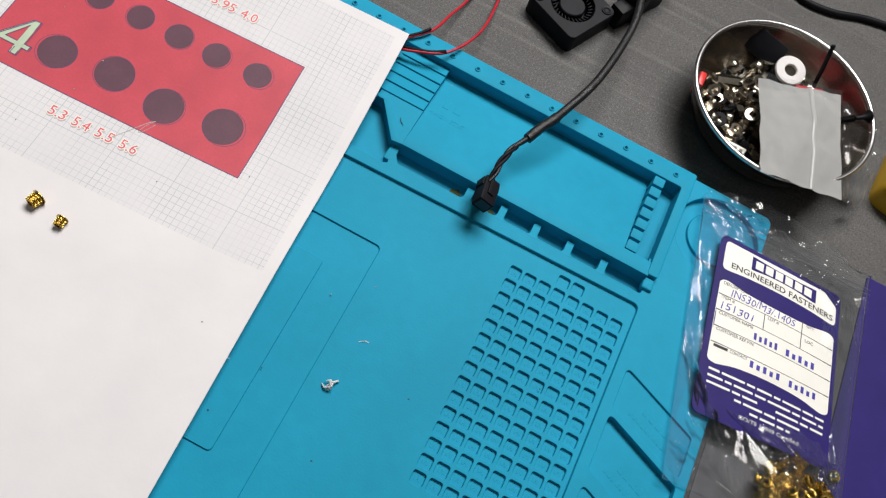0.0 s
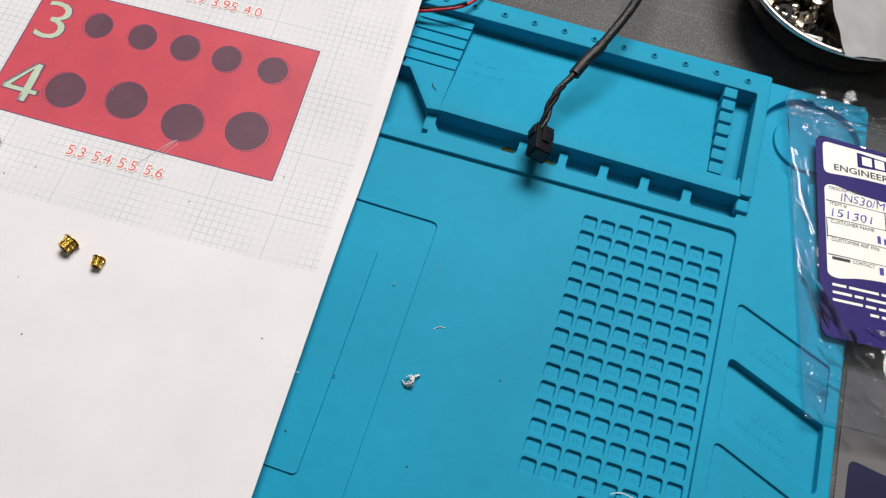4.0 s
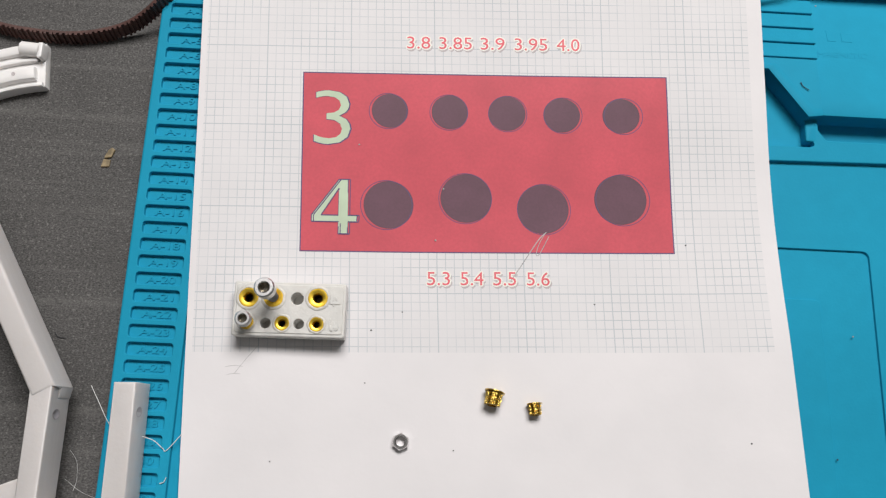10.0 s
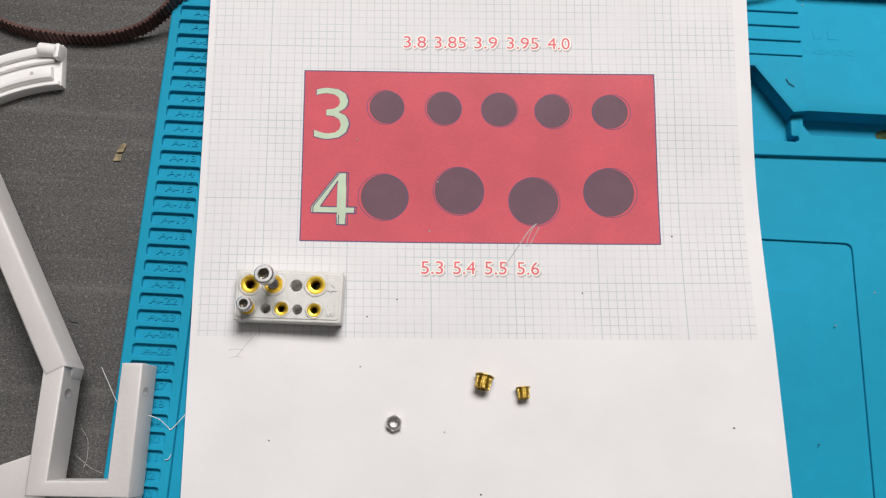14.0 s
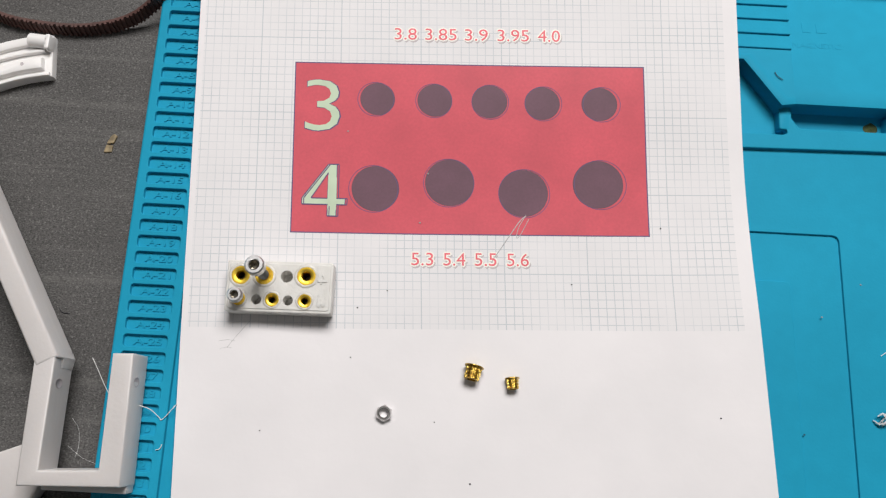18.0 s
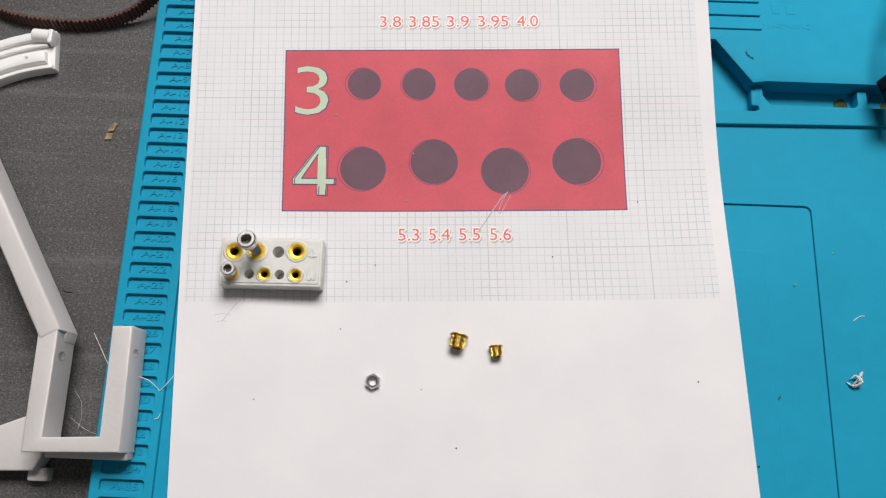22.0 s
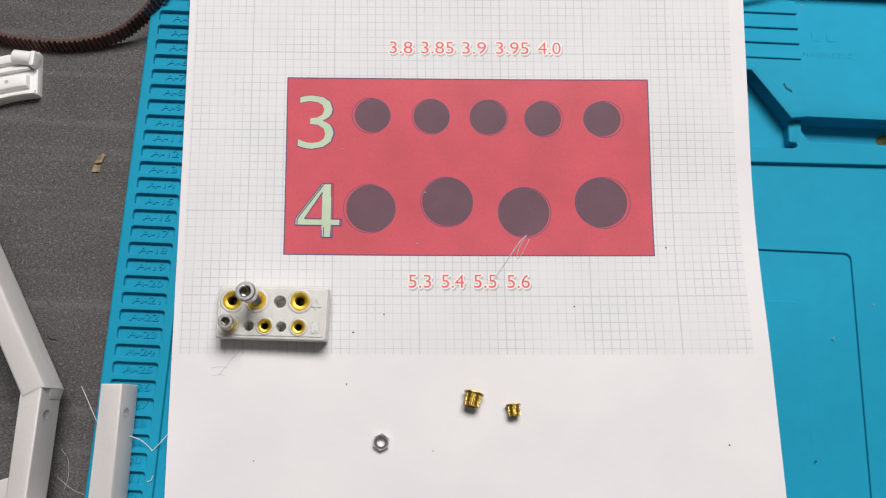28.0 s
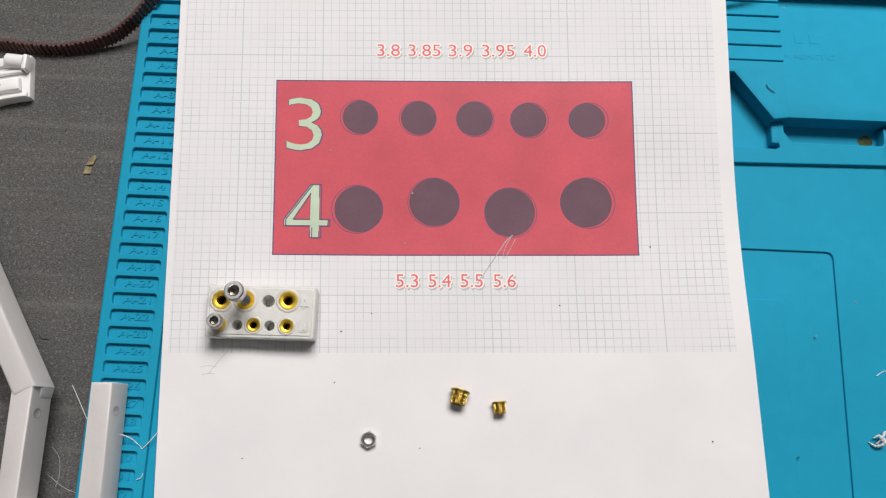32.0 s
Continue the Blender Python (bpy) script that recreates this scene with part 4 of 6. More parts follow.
FRAME_Z0, FRAME_Z1 = 0.7, 15.0
frame_thing = thing("plastic_yoke", "white printed plastic frame with a forked end over the mat", "plastic frame", at=(0, 90, FRAME_Z0))
bm = bmesh.new()
prism(bm, [(-20.7, 67.5), (14.4, 68.7), (13.1, 114.2), (5.7, 113.9), (6.6, 74.0), (-13.9, 73.0), (-14.2, 112.6), (-21.5, 109.8)], FRAME_Z0, FRAME_Z1, 0.7, 3, True)
fork = part("fork", bm, M_WHITE, frame_thing, smooth=40)
bm = bmesh.new()
prism(bm, bar_outline(-13.3, 111.8, -0.518, 0.855, 135, 8.3), FRAME_Z0 + 0.3, FRAME_Z1 + 0.3, 1.3, 3, True)
part("arm", bm, M_WHITE, frame_thing, smooth=40)
bm = bmesh.new()
box(bm, -16.0, 65.8, FRAME_Z0, 14.1, 70.5, FRAME_Z0 + 6.0, 0.5, 0.6)
part("cross_plate", bm, M_WHITE, frame_thing, smooth=40)
# screw dimples in white plastic, their inner shade painted grey
for x, y in ((13.38, 104.5), (-14.1, 102.6)):
    bm = bmesh.new()
    lathe(bm, [(0.05, 0.0), (1.45, 0.0), (1.6, 0.14), (1.75, 0.10)], 0, 0, 20)
    moved(bm, Matrix.Translation((x, y, 9.4)) @ Matrix.Rotation(radians(90), 4, "Y") @ Matrix.Diagonal((1.5, 1, 1, 1)))
    part("screw_dimple", bm, M_GREY_SHADE, fork, "shallow screw dimple, its shade coloured grey", smooth=50)
bm = bmesh.new()
prism(bm, rounded([(-16.0, 107.5), (-14.0, 107.9), (-13.4, 111.6), (-14.6, 114.0), (-16.8, 113.6)], 0.3), FRAME_Z0, 9.5, 0.4, 2, True)
part("joint_lug", bm, M_WHITE, frame_thing, smooth=40)

plan["lay"] = in_place
bracket = thing("printed_bracket", "white printed plastic bracket lying under the frame", "plastic bracket", at=(-34, 68, TABLE_Z))
bm = bmesh.new()
prism(bm, [(-60, 58.5), (-21.5, 60.0), (-18.5, 66), (-18.5, 80.5), (-26, 80.3), (-60, 66.5)], TABLE_Z, 0.4, 0.8, 3, True)
part("plate", bm, M_WHITE, bracket, smooth=40)
for x in (-58, -25.0):
    bm = bmesh.new()
    box(bm, x, 56.2, TABLE_Z, x + 7.5, 61, TABLE_Z + 4.5, 0.5, 0.8)
    part("foot", bm, M_WHITE, bracket, smooth=40)

# ---- white printed arc clip on the bench ----
clip = thing("arc_clip", "white printed curved clip with ridges, lying on the bench", "plastic clip", at=(-55, 225, TABLE_Z))
ACX, ACY = -33.0, 154.4


def arc_block(r0, r1, a0, a1, z0, z1, name, bevel=0.3, n=14):
    pts = [(ACX + r1 * math.cos(radians(a0 + (a1 - a0) * i / n)), ACY + r1 * math.sin(radians(a0 + (a1 - a0) * i / n))) for i in range(n + 1)]
    pts += [(ACX + r0 * math.cos(radians(a1 + (a0 - a1) * i / n)), ACY + r0 * math.sin(radians(a1 + (a0 - a1) * i / n))) for i in range(n + 1)]
    bm = bmesh.new()
    prism(bm, pts, z0, z1, bevel, 2, True)
    return part(name, bm, M_CLIP, clip, smooth=40)


arc_block(71.8, 90.0, 97.2, 152, TABLE_Z, -4.2, "base")
arc_block(71.6, 73.2, 97.6, 150, TABLE_Z, -2.8, "inner_lip", 0.6)
arc_block(74.5, 79.5, 99.5, 148, -4.6, -1.6, "inner_ridge", 1.2)
arc_block(82.0, 83.4, 99.0, 118, -4.6, -2.4, "rail", 0.4)
arc_block(85.6, 89.6, 97.4, 150, -4.6, -2.2, "outer_ridge", 1.0)
bm = bmesh.new()
lathe(bm, [(0.1, 0), (2.6, 0), (2.9, 0.3), (2.9, 7.2), (2.6, 7.5), (0.1, 7.5)], 0, 0, 24)
moved(bm, Matrix.Translation((-48.2, 239.6, -2.0)) @ Matrix.Rotation(radians(-4), 4, "Z") @ Matrix.Rotation(radians(90), 4, "Y") @ Matrix.Translation((0, 0, -4.0)))
part("peg", bm, M_CLIP, clip, smooth=40)
bm = bmesh.new()
box(bm, -45.2, 235.9, -5, -43.4, 242.2, 0.0, 0.4, 0.5)
part("tab", bm, M_CLIP, clip, smooth=40)
# small dimple, its shade painted grey
bm = bmesh.new()
lathe(bm, [(0.05, -1.55), (0.7, -1.45), (0.8, -1.7)], -53.5, 229.0, 14)
part("dimple", bm, M_GREY_SHADE, clip, smooth=50)

# ---- brown toothed belt standing on edge ----
belt = thing("timing_belt", "dark brown rubber timing belt standing on edge", "drive belt", at=(-30, 243, TABLE_Z))
path = spline([(-150, 296, TABLE_Z), (-120, 274, TABLE_Z), (-92, 261.0, TABLE_Z), (-67.5, 250.2, TABLE_Z), (-48.5, 246.8, TABLE_Z), (-30.3, 246.8, TABLE_Z), (-14, 250.6, -6.5),
               (-3, 256.2, -2.5), (4.6, 264.0, 0.6), (9.4, 275.0, 0.8), (11.2, 288.0, 0.8), (8.0, 303, -2.5), (-2, 318, TABLE_Z)], 24)
BELT_H, LEAN = 6.0, 0.20


def belt_point(i, across, up):
    p = path[i]
    d = (path[min(i + 1, len(path) - 1)] - path[max(i - 1, 0)]).normalized()
    side = Vector((d.y, -d.x, 0)).normalized()
    return p + side * (across - up * LEAN) + Vector((0, 0, up))


bm = bmesh.new()
rows = [[bm.verts.new(belt_point(i, a, u)) for a, u in ((0, 0), (0, BELT_H), (-0.9, BELT_H), (-0.9, 0))] for i in range(len(path))]
for a, b in zip(rows, rows[1:]):
    for j in range(4):
        bm.faces.new((a[j], b[j], b[(j + 1) % 4], a[(j + 1) % 4]))
part("backing", bm, M_BELT, belt)
bm = bmesh.new()
run, last = 0.0, path[0]
for i in range(1, len(path) - 1):
    run += (path[i] - last).length
    last = path[i]
    if run >= 2.0:
        run -= 2.0
        d = (path[i + 1] - path[i - 1]).normalized()
        lo, hi = belt_point(i, 0, 0.02), belt_point(i, 0, BELT_H - 0.02)
        s = Vector((d.y, -d.x, 0)).normalized()
        ring0 = [lo - d * 0.62, lo - d * 0.42 + s * 0.72, lo + d * 0.42 + s * 0.72, lo + d * 0.62]
        ring1 = [q + (hi - lo) for q in ring0]
        va, vb = [bm.verts.new(q) for q in ring0], [bm.verts.new(q) for q in ring1]
        for j in range(3):
            bm.faces.new((va[j], va[j + 1], vb[j + 1], vb[j]))
        bm.faces.new(vb)
        bm.faces.new(va[::-1])
part("teeth", bm, M_BELT, belt)

# ---- tan chip and stray fibres ----
chip = thing("broken_chip", "small tan broken plastic chip on the bench", "debris", at=(-15.7, 198.8, TABLE_Z))
bm = bmesh.new()
prism(bm, rounded([(-16.9, 198.6), (-14.0, 199.2), (-12.9, 202.3), (-14.2, 203.2), (-15.6, 201.8)], 0.4), TABLE_Z, TABLE_Z + 1.0, 0.3, 2)
part("flake", bm, M_WOODCHIP, chip)
bm = bmesh.new()
prism(bm, [(-17.6, 195.2), (-14.4, 195.4), (-14.2, 198.2), (-16.9, 198.4)], TABLE_Z, TABLE_Z + 0.7, 0.2, 2)
part("clear_end", bm, M_WOODCHIP, chip)


def fibre(points, r, mat=None, name="fibre_strand", label="thin pale plastic strand", n=5):
    t = thing(name, label, "debris", "stray strands", at=points[0])
    bm = bmesh.new()
    tube(bm, spline(points, 8), r, n)
    part("strand", bm, mat or M_FILAMENT, t, smooth=80)


plan["lay"] = on_mat
fibre([(-7.1, 112.4, -2), (-3.4, 107.0, -1), (1.2, 100.6, 0.8), (7.0, 96, 6)], 0.12)
fibre([(14.4, 96.0, 4.0), (18.5, 94.6, 2.5), (21.5, 92.0, 1.0), (22.8, 91.4, 0.9), (27.5, 97.0, 1.6)], 0.16)
fibre([(-12.0, 90.0, -4.0), (-10.4, 86.0, -7), (-9.8, 80.0, -7.6), (-10.6, 76.0, -7.8)], 0.05)
fibre([(-14, 80, -7.8), (-8, 76, -7.7), (-1, 73.4, -7.8)], 0.05)
fibre([(-40.5, 130.0, -7.8), (-38.8, 128.8, -7.2), (-36.4, 125.6, -7.8)], 0.12)
fibre([(21.8, 80.4, 1.0), (23.2, 81.0, 1.1), (23.8, 82.6, 1.0)], 0.14)
fibre([(242.4, 95.2, -1.9), (244.0, 96.8, -1.5), (245.6, 96.2, -1.8), (244.8, 94.8, -1.9)], 0.18)
fibre([(289.2, 130.6, -1.2), (291.5, 132.2, -0.9), (293.6, 132.6, -1.2)], 0.16)
fibre([(372, 90.4, -1.0), (375.5, 91.8, -0.4), (380.5, 91.5, -1.0)], 0.2)
fibre([tuple(bulge(Vector(q))) for q in ((251.6, 244.6, 4.1), (252.4, 242.8, 4.3), (254.6, 241.2, 4.4))], 0.16, M_INK, label="short dark hair-like strand")
fibre([(-25.4, 131.2, -7.9), (-23.8, 129.4, -7.7), (-20.8, 129.2, -7.9)], 0.14, M_INK, label="short dark curled strand")
plan["lay"] = on_mat
blob = thing("plastic_scrap", "crumpled white plastic scrap lying on the mat", "debris", at=(287.5, 107.0, WORK))
for k, pts in enumerate(([(284.2, 106.6, -0.9), (286.4, 105.2, 0.2), (288.8, 106.8, 1.6), (287.4, 109.0, 0.8), (285.4, 108.0, 0.2)],
                         [(286.0, 105.2, -0.8), (288.0, 107.8, 1.0), (289.6, 110.0, 0.2), (290.6, 110.6, -0.6)], [(287.2, 104.6, -0.9), (288.8, 106.0, 0.8), (287.0, 108.6, 1.8)])):
    bm = bmesh.new()
    tube(bm, spline(pts, 8), lambda q: 0.2 + 0.34 * math.sin(math.pi * q), 6, True, 0.3)
    part("curl", bm, M_WHITE, blob, smooth=80)


def speck(x, y, z, r, mat, label):
    t = thing("speck", label, "debris", "specks", at=(x, y, z))
    bm = bmesh.new()
    k = 7
    prism(bm, [(x + r * random.uniform(0.6, 1.3) * math.cos(2 * math.pi * i / k), y + r * random.uniform(0.5, 1.0) * math.sin(2 * math.pi * i / k)) for i in range(k)], z - 0.05, z + 0.22, 0.08, 1)
    part("grain", bm, mat, t)


plan["lay"] = as_drawn
for x, y in ((89.1, 136.9), (100.0, 144.1), (170.4, 150.2), (204.5, 174.0), (225.6, 102.8), (57.1, 89.8), (134.6, 74.8), (120.5, 96.0), (88.0, 118.0)):
    p = page_spot(x, y)
    speck(p.x, p.y, p.z, random.uniform(0.22, 0.4), M_INK, "tiny dark speck on the sheet")
for x, y in ((110.9, 171.4), (113.0, 191.0), (80.4, 206.4)):
    p = page_spot(x, y)
    speck(p.x, p.y, p.z, 0.45, M_FROST, "tiny pale speck on the sheet")
for x, y in ((266.6, 144.8), (282.4, 158.2), (262.8, 281.8)):
    p = bulge(Vector((x, y, WORK if y < 210 else ramp_z(y))))
    speck(p.x, p.y, p.z, 0.4, M_FROST, "tiny pale speck on the mat")
plan["lay"] = on_mat
for x, y in ((320.9, 118.7), (296.9, 76.0), (249.0, 74.0), (246.0, 64.0), (258.5, 100.0), (372.0, 152.0)):
    speck(x, y, WORK, 0.4, M_INK, "tiny dark speck on the mat")
plan["lay"] = as_drawn
for x, y, r in ((292.8, 224.6, 3.2), (312.6, 224.2, 2.8)):
    lift = bulge(Vector((x, y, -5.0)))
    t = thing("glue_spot", "dried yellowish glue spot in the mat channel", "stain", "glue spots", at=tuple(lift))
    bm = bmesh.new()
    prism(bm, rounded([(x + r * random.uniform(0.8, 1.2) * math.cos(2 * math.pi * i / 9), y + r * 0.75 * random.uniform(0.8, 1.2) * math.sin(2 * math.pi * i / 9)) for i in range(9)], 0.6), -5.1, -4.85, 0.12, 2)
    for v in bm.verts:
        v.co = bulge(v.co)
    part("film", bm, M_DIRT, t)
plan["lay"] = on_mat
bm = bmesh.new()
prism(bm, rounded([(251.5, 98.3), (254.5, 98.8), (255.8, 100.6), (253.6, 101.6), (251.2, 100.4)], 0.5), WORK - 0.85, WORK - 0.72, 0.05, 1)
t = thing("glue_smear", "faint olive glue smear on the mat", "stain", "glue spots", at=(253, 100, WORK - 0.8))
part("film", bm, M_SMEAR, t)

# ---- black sleeved cable with a square plug ----
plan["lay"] = in_place
cable = thing("sleeved_cable", "black sleeved cable with a square black plug over the mat tray", "cable", at=(306, 225, TOP))
bm = bmesh.new()
tube(bm, spline([(318, 440, 4), (325, 412, 9), (331.0, 385.7, 14), (333.6, 358.6, 16), (329.4, 313.0, 20), (319.5, 279.2, 20), (314.4, 268.0, 19.0), (311.0, 259.0, 18)], 12),
     lambda q: 2.25 if q < 0.72 else 2.7, 12)
part("sleeve", bm, M_SLEEVE, cable, smooth=60)
bm = bmesh.new()
tube(bm, spline([(311.6, 260.4, 18.2), (308.6, 254.6, 17.4), (306.4, 250.6, 17.2)], 6), lambda q: 1.7 - 0.5 * q, 10)
part("tape_end", bm, M_SLEEVE, cable, smooth=60)
run = spline([(307.4, 252.2, 17.0), (305.9, 245.4, 18.0), (304.9, 238.6, 17.6), (304.8, 232.0, 16.8), (304.9, 227.0, 15.8)], 10)
for k, m in enumerate((M_BLACK, M_SLEEVE, M_BLACK)):
    bm = bmesh.new()
    tube(bm, [p + 1.05 * Vector((math.cos(0.16 * i + 2.09 * k), 0, 0.7 * math.sin(0.16 * i + 2.09 * k))) for i, p in enumerate(run)], 0.95, 8)
    part("wire", bm, m, cable, smooth=60)
plug_m = Matrix.Translation((305.8, 222.4, 13.2)) @ Matrix.Rotation(radians(9), 4, "Z") @ Matrix.Rotation(radians(-12), 4, "X") @ Matrix.Rotation(radians(24), 4, "Y") @ Matrix.Scale(1.1, 4)
bm = bmesh.new()
box(bm, -3.9, -7.4, -3.4, 3.9, 7.0, 3.4, 0.5, 0.7)
box(bm, -4.7, 1.5, -2.4, 4.7, 6.0, 2.4, 0.4, 0.5)
box(bm, -1.6, -3.0, 3.2, 1.6, 5.5, 4.3, 0.3, 0.4)
moved(bm, plug_m)
plug = part("plug", bm, M_BLACK, cable, "square black connector", smooth=40)
bm = bmesh.new()
box(bm, -2.9, -7.6, -2.4, 2.9, -7.2, 2.4, 0.05, 0.2)
moved(bm, plug_m)
part("socket", bm, M_INK, plug)

# ---- red and black lead under the lifted sheet corner ----
lead = thing("fan_lead", "red and black twin lead with a small black plug", "cable", at=(232, 281, 4))
for pts, m in (([(228.0, 279.6, 6.6), (235.8, 281.4, 8.0), (251.7, 290.4, 9.0), (260.0, 316.3, 4), (258.4, 350.6, -4), (252, 392, -6.5)], M_REDWIRE),
               ([(227.5, 287.0, 6.6), (238.1, 301.0, 6.6), (240.5, 321.1, 1), (243.5, 345, -5), (250, 392, -6.5)], M_REDWIRE),
               ([(228.0, 281.0, 6.9), (236.2, 282.6, 8.3), (245.0, 285.8, 9.2), (251.2, 290.0, 9.9)], M_BLACK),
               ([(227.5, 288.0, 6.7), (233.5, 294.5, 7.4), (237.2, 300.0, 8.2)], M_BLACK)):
    bm = bmesh.new()
    tube(bm, spline(pts, 10), 0.95 if m is M_BLACK else 0.8, 8)
    part("wire", bm, m, lead, smooth=60)
bm = bmesh.new()
box(bm, 219.5, 277.0, 4.8, 229.0, 286.0, 10.2, 0.5, 0.8)
part("plug", bm, M_BLACK, lead, smooth=40)


# ---- blower fan standing behind the mat ----
def blower(base, name="blower_fan", label="black square plastic blower fan with a round finned rotor", size=50.0, h=15.0, mat=None, parent=None):
    """A flat square blower; base places its lower centre."""
    t = parent or thing(name, label, "fan", at=tuple(base.translation))
    half = size / 2
    bm = plateau([(rrect(-half, -half, half, half, 4, 5), h, 0.6), (circle(0, 0, half * 0.70, 48), h - 8, 0.4)], h, 0.0)
    moved(bm, base)
    hs = part("housing", bm, mat or M_BLACK, t, smooth=35)
    bm = bmesh.new()
    lathe(bm, [(half * 0.42, h - 8), (half * 0.42, h - 1.6), (half * 0.39, h - 1.0), (0.1, h - 1.0)], 0, 0, 40)
    moved(bm, base)
    part("hub", bm, mat or M_BLACK, t, smooth=40)
    for k in range(30):
        bm = bmesh.new()
        box(bm, half * 0.50, -0.25, h - 7.8, half * 0.66, 0.25, h - 1.4, 0.1, 0.12)
        moved(bm, base @ Matrix.Rotation(2 * math.pi * k / 30, 4, "Z") @ Matrix.Translation((half * 0.58, 0, 0)) @ Matrix.Rotation(radians(28), 4, "Z") @ Matrix.Translation((-half * 0.58, 0, 0)))
        part("fin", bm, mat or M_BLACK, t)
    for sx, sy in ((-1, 1), (1, -1)):
        bm = bmesh.new()
        lathe(bm, [(1.5, h + 0.3), (2.0, h + 0.7), (3.2, h + 0.7), (3.5, h - 0.2)], sx * (half - 4.4), sy * (half - 4.4), 20)
        moved(bm, base)
        part("screw_eye", bm, mat or M_BLACK, t, smooth=50)
    return t


blower(Matrix.Translation((297.5, 369.0, TABLE_Z)) @ Matrix.Rotation(radians(66), 4, "Z"), size=38, h=12)
motor = thing("black_bracket", "black metal bracket standing behind the fan", "bracket", at=(338, 392, TABLE_Z))
bm = bmesh.new()
prism(bm, bar_outline(326, 378, 0.45, 0.89, 40, 9), TABLE_Z, 6, 0.8, 2, True)
part("rail", bm, M_BLACK, motor, smooth=40)
bm = bmesh.new()
prism(bm, bar_outline(334, 388, 0.25, 0.97, 45, 15), TABLE_Z, 16, 1.0, 2, True)
part("post", bm, M_BLACK, motor, smooth=40)

for pts, r in (([(408, 492, -5), (424, 477, -5), (446, 478, -5), (474, 489, -5), (530, 500, -5)], 2.2),):
    t = thing("bench_cable", "black cable lying on the bench", "cable", "bench cables", at=pts[0])
    bm = bmesh.new()
    tube(bm, spline([(x, y, TABLE_Z + r) for x, y, z in pts], 10), r, 10)
    part("jacket", bm, M_BLACK, t, smooth=60)

# ---- steel parts bowl ----
BCX, BCY = 427.0, 364.0
bowl = thing("parts_bowl", "round stainless steel parts bowl on the bench", "bowl", at=(BCX, BCY, TABLE_Z))
bm = bmesh.new()
lathe(bm, [(0.1, TABLE_Z + 3.2), (34, TABLE_Z + 3.2), (40, TABLE_Z + 4.6), (45.5, TABLE_Z + 10), (49.5, 10), (51.6, 17.6), (52.0, 19.6), (53.2, 20.6), (54.2, 20.0), (54.2, 18.4), (53.0, 17.4),
           (50.6, 9.6), (46.6, TABLE_Z + 9.2), (41, TABLE_Z + 3.6), (38, TABLE_Z + 2), (37, TABLE_Z), (0.1, TABLE_Z)], BCX, BCY, 96)
part("dish", bm, M_BOWL, bowl, smooth=50)
# rim of the same bowl, given a lighter steel colour to catch light
bm = bmesh.new()
lathe(bm, [(51.9, 18.6), (51.7, 19.6), (52.2, 20.6), (53.2, 21.0), (54.2, 20.7), (54.6, 19.8), (54.4, 18.8), (53.4, 18.2), (51.9, 18.6)], BCX, BCY, 96)
part("rim", bm, M_NUT, bowl, "rolled rim in a lighter steel colour", smooth=60)



